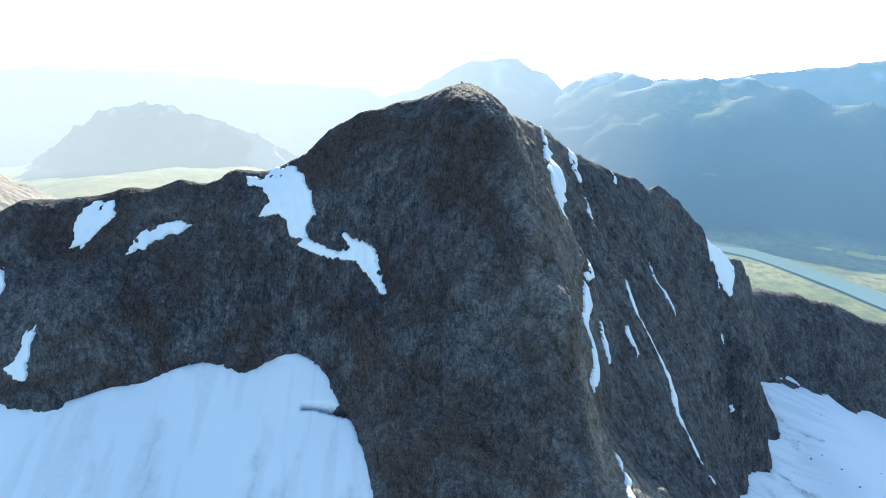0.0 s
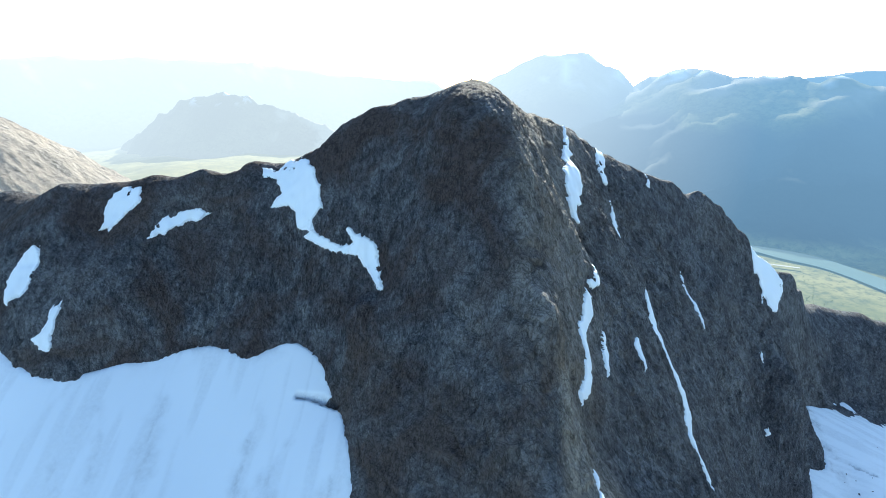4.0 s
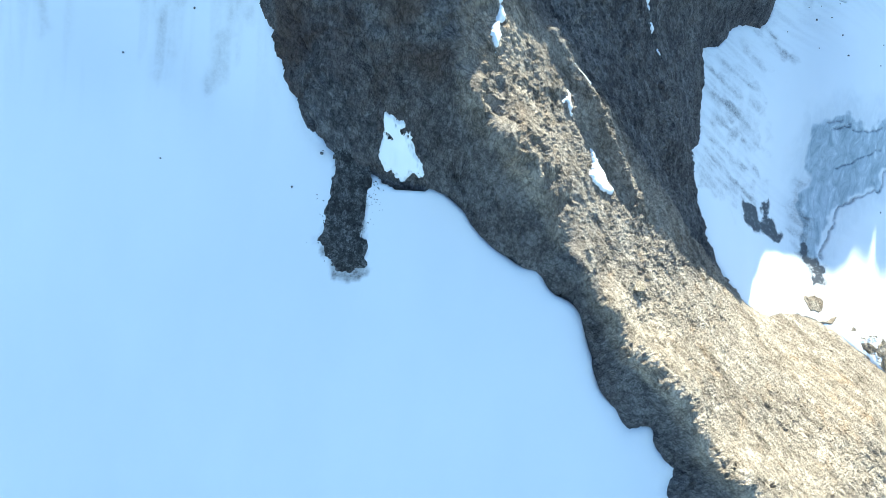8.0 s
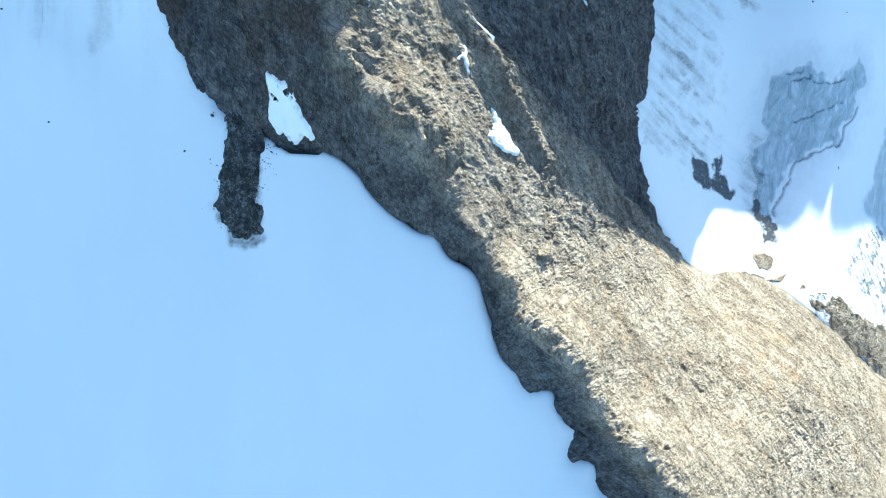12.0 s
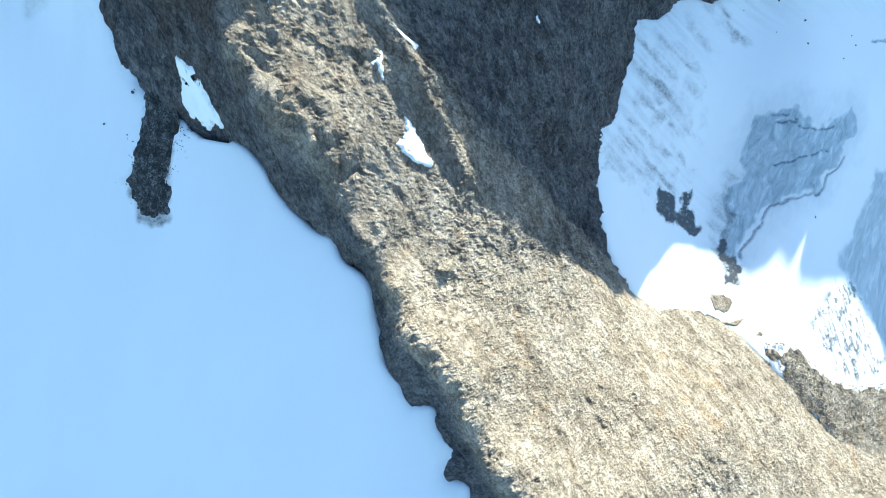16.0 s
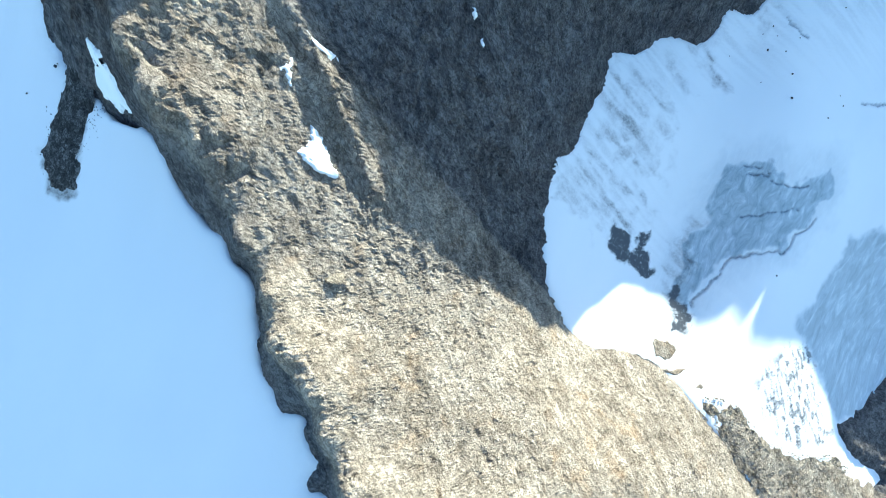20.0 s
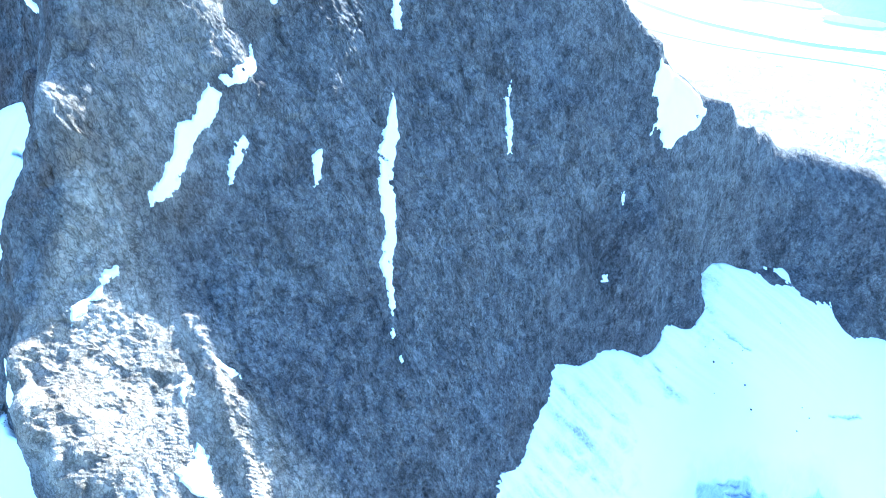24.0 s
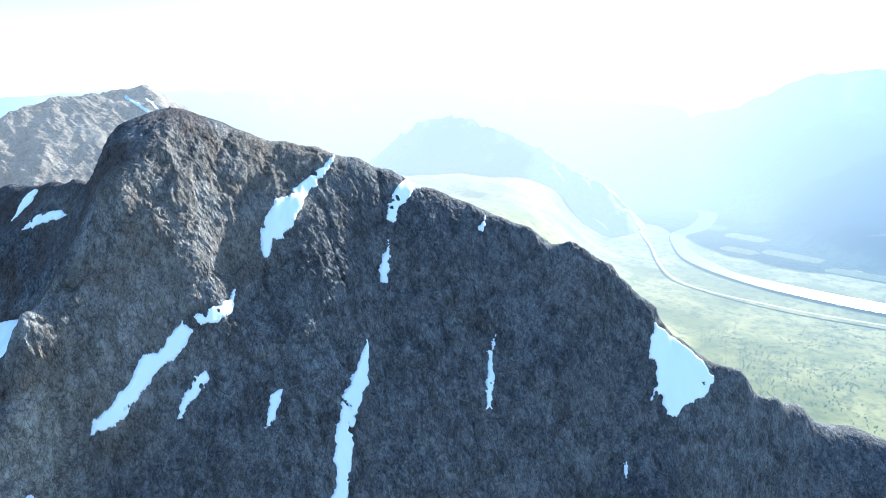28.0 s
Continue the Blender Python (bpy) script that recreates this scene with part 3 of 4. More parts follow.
face_part = ~(behind | rib_part | slab_part | west_part | buttress_part | ridge_part)
for name, mask, label in (("west_wall", west_part, "dark shaded wall below the western crest"), ("buttress", buttress_part, "summit buttress with sunlit brown edges"),
                          ("east_face", face_part, "blue-grey shaded face seamed by gullies"), ("rib", rib_part, "craggy rib with a sunlit crest"),
                          ("slab", slab_part, "pale sunlit rock slope"), ("east_ridge", ridge_part, "low dark ridge wall"), ("back_slope", behind & (FY_ < crest_y + 45), ""), ("far_back_slope", None, "")):
    if mask is None:
        me = sheet_mesh(name, RX[::3, ::3], RY[::3, ::3], (RZ - sink)[::3, ::3] - 0.3, (behind & (FY_ > crest_y + 42))[::3, ::3][:RX[::3, ::3].shape[0] - 1, :RX[::3, ::3].shape[1] - 1], {"tone": tone[::3, ::3], "brown": brown[::3, ::3]})
    else:
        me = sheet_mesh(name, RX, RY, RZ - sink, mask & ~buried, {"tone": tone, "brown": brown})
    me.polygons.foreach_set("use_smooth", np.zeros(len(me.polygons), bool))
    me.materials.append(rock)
    piece = new(name, me)
    piece.parent = mountain
    if label:
        piece["label"] = label


def blot(x, y, line, width, seed=70, fray=0.6, soft=0.5):
    """1 near a line of plan points, fading out raggedly; width in metres at each point."""
    best = np.full_like(x, -9.0)
    for (ax, ay, aw), (bx, by, bw) in zip(line, line[1:]):
        t = np.clip(((x - ax) * (bx - ax) + (y - ay) * (by - ay)) / ((bx - ax) ** 2 + (by - ay) ** 2 + 1e-9), 0, 1)
        d = np.hypot(x - ax - t * (bx - ax), y - ay - t * (by - ay)) / ((aw + t * (bw - aw)) * width)
        best = np.maximum(best, 1 - d)
    return step(0, soft, best + fray * 0.5 * fbm(x / 6, y / 6, 0 * x, 4, seed) * (best > -0.3))


def within(x, y, outline):
    """How far inside a closed outline of plan points each place lies, in metres; outside it is negative."""
    p = np.array(outline, float)
    far, odd = np.full(x.shape, 1e9), np.zeros(x.shape, bool)
    for (ax, ay), (bx, by) in zip(p, np.roll(p, -1, 0)):
        t = np.clip(((x - ax) * (bx - ax) + (y - ay) * (by - ay)) / ((bx - ax) ** 2 + (by - ay) ** 2 + 1e-9), 0, 1)
        far = np.minimum(far, np.hypot(x - ax - t * (bx - ax), y - ay - t * (by - ay)))
        cross = ((ay > y) != (by > y)) & (x < (bx - ax) * (y - ay) / (by - ay + 1e-12) + ax)
        odd ^= cross
    return np.where(odd, far, -far)


def whole(ok):
    """Faces whose four corners are all in a mask."""
    return ok[:-1, :-1] & ok[1:, :-1] & ok[:-1, 1:] & ok[1:, 1:]


def islands(mask, least=30, most=3):
    """The separate patches of a mask, largest first."""
    left, found = mask.copy(), []
    h, w = mask.shape
    while left.any():
        i, j = divmod(int(left.argmax()), w)
        left[i, j] = False
        stack, got = [(i, j)], []
        while stack:
            i, j = stack.pop()
            got.append((i, j))
            for a, b in ((i + 1, j), (i - 1, j), (i, j + 1), (i, j - 1)):
                if 0 <= a < h and 0 <= b < w and left[a, b]:
                    left[a, b] = False
                    stack.append((a, b))
        if len(got) >= least:
            found.append(got)
    out = []
    for got in sorted(found, key=len, reverse=True)[:most]:
        m = np.zeros((h, w), bool)
        m[tuple(np.array(got).T)] = True
        out.append(m)
    return out


def ice_body(name, form, x0, x1, y0, y1, inside, marks, mat, label, ripple, pieces):
    x, y = grid_of(x0, x1, y0, y1, 1.0)
    z = form(x, y)
    depth = z - mountain_form(x, y)
    dirt, ice, cut = marks(x, y, depth)
    z = z + ripple * fbm(x / 70, y / 90, 0 * x, 2, 60) - (0.3 + 3.0 * step(150, 110, y)) * np.exp(-np.clip(depth, -1, 60) / 3.5) - 1.2 * np.exp(-np.clip(depth, -1, 60) / 1.3) - cut
    ok = (depth > -2.0 + 1.6 * fbm(x / 3.5, y / 3.5, 0 * x, 3, 61)) & inside(x, y)
    face = ok[:-1, :-1] & ok[1:, :-1] & ok[:-1, 1:] & ok[1:, 1:]
    body = put(name, sheet_mesh(name, x, y, z, face, {"dirt": dirt, "ice": ice}), mat, label, "glacier")
    for part_name, mask, words in [(a, m, c) for a, b, c in pieces(x, y, dirt, ice) for m in islands(whole(b & ok))]:
        me = sheet_mesh(part_name, x, y, z + 0.12, mask, {"dirt": dirt, "ice": ice})
        me.materials.append(mat)
        child = new(part_name, me)
        child.parent = body
        child["label"] = words
    return body


FALL_STREAKS = [[(-36, 177, 2), (-41, 161, 4), (-46, 146, 3)], [(-59, 191, 2), (-66, 169, 4), (-67, 148, 4)], [(-123, 205, 3), (-121, 184, 4), (-118, 164, 3)],
                [(-158, 188, 2), (-153, 170, 3), (-145, 152, 3)], [(-74, 205, 2), (-77, 176, 3)], [(-147, 198, 2), (-137, 177, 3)], [(-30, 186, 1), (-33, 170, 3)]]


def snowfield_marks(x, y, depth):
    dirt = 0 * x
    for k, line in enumerate(FALL_STREAKS):
        dirt = np.maximum(dirt, 0.26 * blot(x, y, line, 2.0, 100 + k, 1.0, 1.3) * (0.7 + 0.5 * fbm(x / 2.5, y / 14, 0 * x, 3, 130)))
    dirt = np.maximum(dirt, 0.10 * step(0.1, 0.5, fbm(x / 5, y / 60, 0 * x, 3, 120)) * step(120, 190, y))
    dirt = np.maximum(dirt, 0.35 * np.exp(-np.clip(depth, 0, 60) / 2.5) * step(-0.2, 0.4, fbm(x / 7, y / 7, 0 * x, 3, 121)))
    dirt = np.maximum(dirt, 0.75 * blot(x, y, [(12, 132, 6), (15, 119, 7.5), (14, 106, 9), (14, 96, 10.5), (17, 89, 9)], 0.98, 124, 0.5, 0.35))
    moat = blot(x, y, [(25.5, 121, 1.2), (28, 118, 1.8), (34, 116, 2.2), (44, 116.2, 1.6)], 1.0, 123, 0.3)
    slit = moat + blot(x, y, [(-60, 209.5, 0.8), (-51, 209, 1.4), (-40, 207, 2.6)], 1.0, 122, 0.3)
    # the dirt value over the slits paints the dark inside these gaps
    return np.maximum(dirt, 0.9 * slit), 0 * x, 5 * slit


CIRQUE_STREAKS = [[(300, 250, 2), (300, 226, 4), (306, 204, 6)], [(196, 225, 2), (212, 228, 4), (236, 226, 5), (254, 218, 4)], [(211, 279, 5), (234, 277, 9), (252, 269, 6)], [(214, 241, 3), (240, 242, 4), (264, 236, 3)], [(206, 214, 4), (233, 215, 6), (252, 209, 4)], [(226, 299, 3), (251, 292, 2)],
                  [(238, 323, 3), (256, 314, 2)], [(256, 342, 4), (282, 329, 2)], [(208, 292, 3), (228, 284, 4)], [(218, 262, 3), (244, 256, 4)], [(284, 380, 5), (290, 368, 3)], [(281, 428, 5), (285, 392, 5)]]
DARK_DEBRIS = [[(249, 207, 4), (262, 203, 6), (280, 201, 5)], [(278, 202, 4), (268, 222, 3)], [(305, 202, 3), (309, 194, 5), (314, 186, 6)]]
ICE_LOBE = [(302, 266), (308, 287), (331, 300), (351, 298), (375, 319), (381, 304), (376, 282), (367, 262), (346, 249), (332, 234), (322, 216), (318, 186), (301, 190), (299, 226), (304, 248)]
ICE_TONGUE = [(409, 292), (437, 311), (520, 300), (540, 200), (496, 190), (457, 172), (416, 201), (388, 221), (406, 254)]
GRIT_FAN = [(378, 184), (395, 208), (409, 210), (424, 196), (454, 163), (455, 155), (413, 142), (400, 153), (376, 163)]
RIMS = [[(334, 238, 1.2), (367, 261, 1.2), (379, 286, 1.2)], [(318, 196, 2), (334, 238, 1.6)], [(374, 362, 1), (385, 365, 2), (397, 372, 1)], [(301, 380, 1), (319, 373, 1)], [(320, 285, 0.7), (360, 297, 0.7)], [(325, 262, 0.7), (362, 283, 0.7)], [(315, 290, 0.6), (335, 292, 0.6)]]


def glacier_marks(x, y, depth):
    wx, wy = x + 5 * fbm(x / 18, y / 18, 0 * x, 3, 140) + 1.8 * fbm(x / 4, y / 4, 0 * x, 2, 142), y + 5 * fbm(x / 18, y / 18, 0 * x, 3, 141) + 1.8 * fbm(x / 4, y / 4, 0 * x, 2, 143)
    flow = fbm((0.97 * x - 0.26 * y) / 22, (0.26 * x + 0.97 * y) / 2.2, 0 * x, 4, 145)
    dirt = 0.16 * step(60, 8, depth) * np.clip(0.3 + flow, 0, 1) * step(400, 330, x) * step(200, 230, y)
    for k, line in enumerate(CIRQUE_STREAKS):
        dirt = np.maximum(dirt, 0.62 * blot(wx, wy, line, 3.0, 150 + k, 1.0, 1.5) * np.clip(0.7 + 0.5 * flow, 0, 1.3))
    for k, line in enumerate(DARK_DEBRIS):
        dirt = np.maximum(dirt, 1.5 * blot(wx, wy, line, 1.5, 170 + k, 0.8, 0.6))
    dirt = np.maximum(dirt, 0.95 * step(-2, 5, within(wx, wy, GRIT_FAN)) * step(0.0, 0.35, fbm((0.8 * x + 0.6 * y) / 1.6, (0.8 * y - 0.6 * x) / 5, 0 * x, 3, 180)))
    rim = 0 * x
    for k, line in enumerate(RIMS):
        rim = np.maximum(rim, blot(x + 0.5 * (wx - x), y + 0.5 * (wy - y), line, 0.75, 190 + k, 0.8))
    # grit on the rims; in cracks and crevasse it paints their inner shade
    dirt = np.maximum(dirt, 0.55 * rim)
    ice = np.maximum(0.85 * step(-1, 3, within(wx, wy, ICE_LOBE)), 0.7 * step(-1, 6, within(wx, wy, ICE_TONGUE)))
    ice = np.maximum(ice, 0.25 * step(-22, 0, within(wx, wy, ICE_LOBE)))
    return dirt, ice, 1.2 * rim


left_glacier = ice_body("snowfield", upper_snow, -335, 260, -128, 260, lambda x, y: (y < 236) & (x < np.interp(y, [-130, 20, 75, 95, 125, 200, 240], [230, 165, 117, 90, 50, 0, 0])),
                        snowfield_marks, snow, "wide smooth blue-white snowfield below the wall", 0.4,
                        lambda x, y, dirt, ice: [("crevasse", (dirt > 0.5) & (y > 195), "narrow dark crevasse near the wall"), ("moat", (dirt > 0.5) & (y < 130), "dark melted gap along the rock"),
                                                 ("dirt_streak", (dirt > 0.08) & (x > -55) & (y > 140) & (y < 195), "grey streak of windblown dirt"), ("dirt_streak", (dirt > 0.08) & (x < -55) & (x > -85) & (y > 140) & (y < 200), "grey streak of windblown dirt")])
right_glacier = ice_body("glacier", lower_ice, 185, 590, 90, 560, lambda x, y: y < np.interp(x, [185, 268, 290, 313, 345, 392, 460, 700], [405, 425, 443, 462, 485, 485, 482, 540]),
                         glacier_marks, glacier_snow, "small cirque glacier with dirty streaks and bare ice", 0.6,
                         lambda x, y, dirt, ice: [("ice_lobe", (ice > 0.5) & (x < 386), "bare grey-blue ice with thin cracks"), ("ice_tongue", (ice > 0.45) & (x >= 386), "bare striped blue ice"),
                                                  ("debris_band", (dirt > 0.6) & (x < 286) & (y < 235), "dark rock debris melted out of the snow"), ("dirt_fan", (dirt > 0.2) & (x < 262) & (y > 250) & (y < 290), "fan of grey dirt"),
                                                  ("crevasse", (dirt > 0.4) & (x > 370) & (y > 358), "open dark crevasse")])

# ---- ground, far hills ----
def ridge_height(x, y, line, slope, power=1.0):
    best = np.full_like(x, -9999.0)
    for (ax, ay, az), (bx, by, bz) in zip(line, line[1:]):
        t = np.clip(((x - ax) * (bx - ax) + (y - ay) * (by - ay)) / ((bx - ax) ** 2 + (by - ay) ** 2 + 1e-9), 0, 1)
        d = np.hypot(x - ax - t * (bx - ax), y - ay - t * (by - ay))
        best = np.maximum(best, az + t * (bz - az) - slope * d ** power)
    return best


VALLEY = -420.0
MASSIF = [(-340, 320, 150), (-60, 330, 180), (200, 460, 20), (420, 540, -60), (700, 640, -200)]
WEST_RIDGE = [(-1700, 420, 60), (-1200, 480, 130), (-1110, 540, 215), (-1099, 610, 292), (-1086, 696, 328), (-1027, 858, 352), (-1047, 1014, 270), (-1025, 1067, 205), (-950, 1126, 165), (-855, 1150, 62), (-700, 1250, -60)]
FAR_HILL = [(-2250, 3000, -150), (-2060, 2990, -40), (-1849, 2985, 105), (-1689, 2985, 185), (-1534, 3000, 225), (-1440, 3010, 205), (-1340, 3020, 180), (-1200, 3040, 125), (-1050, 3070, 60), (-900, 3100, -10), (-740, 3120, -100), (-600, 3150, -180)]
FAR_RANGE = [(1250, 4100, 290), (1420, 3750, 262), (1605, 3550, 272), (1845, 3210, 225), (2235, 2693, 75), (3000, 2200, 20)]
FAR_HEAD = [(-500, 4620, 120), (-150, 4600, 215), (330, 4560, 400), (640, 4500, 425), (900, 4400, 310)]
OUTER = [(-4400, 900, 360), (-3900, 2300, 420), (-2900, 3500, 430), (-2000, 4100, 410), (-1200, 4400, 300), (-500, 4560, 230)]
OUTER_EAST = [(1100, 4420, 230), (1900, 4000, 230), (2700, 3500, 320), (3300, 2900, 400), (4200, 1500, 350)]
ang = np.radians(np.arange(0, 360, 0.75))
rad = np.concatenate([np.linspace(60, 900, 50), np.geomspace(920, 4650, 130)])
FA, FR = np.meshgrid(np.append(ang, ang[0]), rad)
FX, FY = 140 + FR * np.cos(FA), 200 + FR * np.sin(FA)


def land(x, y):
    """Height of the land round the mountain."""
    n_big = fbm(x / 420, y / 420, 0 * x, 6, 90)
    n_fine = crags((x + 60 * n_big) / 260, (y - 60 * n_big) / 260, 0 * x, 5, 91)
    moor_z = VALLEY + (345 - 35 * step(1500, 2900, y)) * step(0, -700, x + 330 + 0.36 * (y - 2775) + 90 * n_big) * step(500, 1300, y)
    z = np.maximum(moor_z + 25 * n_big * step(10, 120, moor_z - VALLEY), VALLEY + 4 * n_big)
    for line, slope, lump in ((MASSIF, 0.62, 7), (WEST_LOW, 0.75, 20), (FAR_RANGE, 0.56, 45), (FAR_HEAD, 0.9, 25), (OUTER, 0.9, 20), (OUTER_EAST, 0.9, 20)):
        z = np.maximum(z, ridge_height(x, y, line, slope) + lump * n_big * 0.6 + lump * 0.9 * (n_fine - 0.35))
    return z


WEST_LOW = [(a, b, c - 45) for a, b, c in WEST_RIDGE]
ground_z = land(FX, FY)
inner = (FX > X0 + 40) & (FX < X1 - 40) & (FY > Y0 + 40) & (FY < Y1 - 40)
ground_z = np.where(inner, np.minimum(ground_z, -150) - 100, np.minimum(ground_z, np.where(FR < 620, 60, 9999)))
# the basin in front of the camera's path stays low
ground_z = np.where((FY < 0) & (FR < 2500), np.minimum(ground_z, -160 - 0.1 * FR), ground_z)
lumpy = fbm(FX / 300, FY / 300, 0 * FX, 5, 97)
# far range: shaded slopes painted dark, sunlit tops pale; the western moor is beige heath
shaded_wood_mark = step(-405, -370, ground_z) * step(500, 900, FX + 0.25 * (FY - 2000)) * step(140, 0, ground_z - 120 * lumpy)
sunlit_heath_mark = np.clip(step(0, 150, ground_z - 140 * lumpy) * step(500, 900, FX) * step(-0.3, 0.3, lumpy) + 0.22 * step(-300, -60, ground_z) * step(-400, -700, FX), 0, 1)
drift_mark = step(0.62, 0.72, fbm(FX / 90, FY / 90, 0 * FX, 3, 98)) * step(150, 260, ground_z) * (FY > 1500)
ground = put("ground", sheet_mesh("ground", FX, FY, ground_z, None, {"shaded_wood": shaded_wood_mark, "sunlit_heath": sunlit_heath_mark, "drift": drift_mark}), moor, "moor, forest and mountain land round the peak", "ground", "structure")

# a hill beyond the moor, its blue haze and sunlit right flank painted into the colour
hx, hy = grid_of(-2500, -100, 2600, 3450, 10.0)
hz = ridge_height(hx, hy, FAR_HILL, 0.95) + 16 * fbm(hx / 220, hy / 220, 0 * hx, 5, 95) + 26 * (crags(hx / 130, hy / 130, 0 * hx, 5, 96) - 0.45)
hz = np.maximum(hz, -480)
hill_lump = fbm(hx / 120, hy / 120, 0 * hx, 5, 99)
put("distant_hill", sheet_mesh("distant_hill", hx, hy, hz, None, {"sunlit_heath": np.clip(step(-60, 60, hx + 1150 + 0.9 * (hz - 60) + 130 * hill_lump) + 0.5 * step(170, 230, hz + 20 * hill_lump), 0, 1), "shaded_wood": 0 * hx, "drift": step(0.6, 0.7, fbm(hx / 40, hy / 40, 0 * hx, 3, 94)) * step(120, 200, hz)}), hill_slope, "blue hazy rugged hill beyond the moor", "hill")

# ---- the western peak, a mile off ----
def peak_height(x, y):
    z = ridge_height(x, y, WEST_RIDGE, 0.78)
    z = z + 5 * fbm(x / 260, y / 260, 0 * x, 4, 200) + 8 * (crags((x + 30 * fbm(x / 80, y / 80, 0 * x, 2, 203)) / 80, y / 80, 0 * x, 5, 201) - 0.45)
    z = z + 5 * (crags(x / 30, y / 30, z / 40, 4, 207, 0.5) - 0.4) + 0.5 * blocks(x, y, z, 9.0, 208)
    return z - 200 * (1 - step(0, 120, np.minimum(np.minimum(x + 1800, -480 - x), np.minimum(y - 330, 1500 - y))))


wx, wy = grid_of(-1800, -480, 330, 1500, 4.0)
wz = peak_height(wx, wy)
west_peak = tagged(new("western_peak"), "jagged grey-brown rocky peak across the col", "mountain")
sunny = wx > np.interp(wy, [330, 420, 540, 696, 858, 1014, 1126, 1500], [-1700, -1700, -1110, -1086, -1027, -1047, -950, -950])
sunny = sunny[:-1, :-1]
for name, mask, label in (("east_flank", sunny, "sunlit pinkish-grey rock flank"), ("west_flank", ~sunny, "far rock flank")):
    me = sheet_mesh(name, wx, wy, wz, mask, {"tone": 0.2 + 0 * wx})
    me.polygons.foreach_set("use_smooth", np.zeros(len(me.polygons), bool))
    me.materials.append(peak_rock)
    flank = new(name, me)
    flank.parent = west_peak
    flank["label"] = label
for y0, y1, z0, z1, lean in ((808, 819, 284, 324, 0.05), (832, 841, 292, 316, -0.1)):
    x, y = grid_of(-1045, -930, y0 - 15, y1 + 15, 1.0)
    z = peak_height(x, y)
    depth = within(y + lean * (z - z0), z, [(y0, z1), (y1 - 3, z1), (y1, z0), (y0 + 3, z0)]) + 1.5 * fbm(x / 6, y / 6, z / 6, 3, 209)
    ok = (depth > 0) & (x > -1030)
    strip = islands(ok[:-1, :-1] & ok[1:, 1:], 10)[0]
    put("snow_patch", sheet_mesh("snow_patch", x, y, z + 1.2, strip, {"dirt": 0 * x, "ice": 0 * x}), snow, "small strip of snow high on the western peak", "snow patch", "", "old snow patches")


# ---- snow patches on the rock ----
def finer(a, k):
    h, w = a.shape
    i, j = np.linspace(0, h - 1, (h - 1) * k + 1), np.linspace(0, w - 1, (w - 1) * k + 1)
    i0, j0 = np.minimum(i.astype(int), h - 2), np.minimum(j.astype(int), w - 2)
    u, v = (i - i0)[:, None], (j - j0)[None, :]
    p, q, r, s = a[np.ix_(i0, j0)], a[np.ix_(i0, j0 + 1)], a[np.ix_(i0 + 1, j0)], a[np.ix_(i0 + 1, j0 + 1)]
    return (1 - u) * ((1 - v) * p + v * q) + u * ((1 - v) * r + v * s)


def calmed(a):
    """The relief under old snow, smoothed over its blocks."""
    for _ in range(5):
        p = np.pad(a, 1, mode="edge")
        a = 0.4 * a + 0.15 * (p[:-2, 1:-1] + p[2:, 1:-1] + p[1:-1, :-2] + p[1:-1, 2:])
    return a


def snow_patch(label, turn, box, outline, thick=1.0, fray=1.0, grow=0.35):
    """A snow patch that lies on the rock inside an outline: of plan points, or, on a wall that runs at turn degrees, of places along it and heights."""
    seed = len(label) * 7 + len(outline)
    x0, x1, y0, y1 = box
    cut = (slice(max(0, int((y0 - Y0) / CELL)), int((y1 - Y0) / CELL) + 2), slice(max(0, int((x0 - X0) / CELL)), int((x1 - X0) / CELL) + 2))
    x, y, z = (finer(calmed(a[cut]), 3) for a in (RX, RY, RZ))
    nx, ny, nl = (finer(a[cut], 3) for a in (DZX, DZY, NL))
    if turn is None:
        depth = within(x, y, outline)
    else:
        depth = within(x * math.cos(radians(turn)) + y * math.sin(radians(turn)), z, outline)
    depth = depth + grow + fray * fbm(x / 3.2, y / 3.2, z / 4, 5, 300 + seed, 0.6) - 4 * step(0.74, 0.95, fbm(x / 5, y / 5, z / 5, 3, 340 + seed))
    lift = -0.25 + (0.25 + thick) * step(-0.1, 1.1, depth)
    ok = depth > -0.15
    face = ok[:-1, :-1] & ok[1:, :-1] & ok[:-1, 1:] & ok[1:, 1:]
    stain = 0.5 * step(0.6, -0.1, depth) * step(-0.1, 0.4, fbm(x / 2, y / 2, z / 2, 2, 320 + seed))
    for k, one in enumerate(islands(face, 70, 4)):
        me = sheet_mesh("snow_patch", x - nx / nl * lift, y - ny / nl * lift, z + lift / nl, one, {"dirt": stain, "ice": 0 * x})
        put("snow_patch", me, snow, label if k == 0 else "small scrap of snow beside a larger patch", "snow patch", "", "old snow patches")


snow_patch("slanting old snow patch below the western crest", 0, (-181, -152, 255, 277),
           [(-159.1, 243.8), (-172.7, 241.9), (-177.7, 236.4), (-178.1, 223.6), (-171.2, 224.1), (-163.3, 232.0), (-156.7, 236.7)])
snow_patch("narrow ragged snow patch on the western wall", 0, (-152, -117, 250, 275),
           [(-149.4, 220.5), (-147.0, 225.4), (-141.9, 230.6), (-132.7, 232.2), (-127.3, 233.5), (-121.2, 230.6), (-127.7, 227.5), (-135.7, 225.8), (-141.6, 222.7), (-146.4, 221.3)])
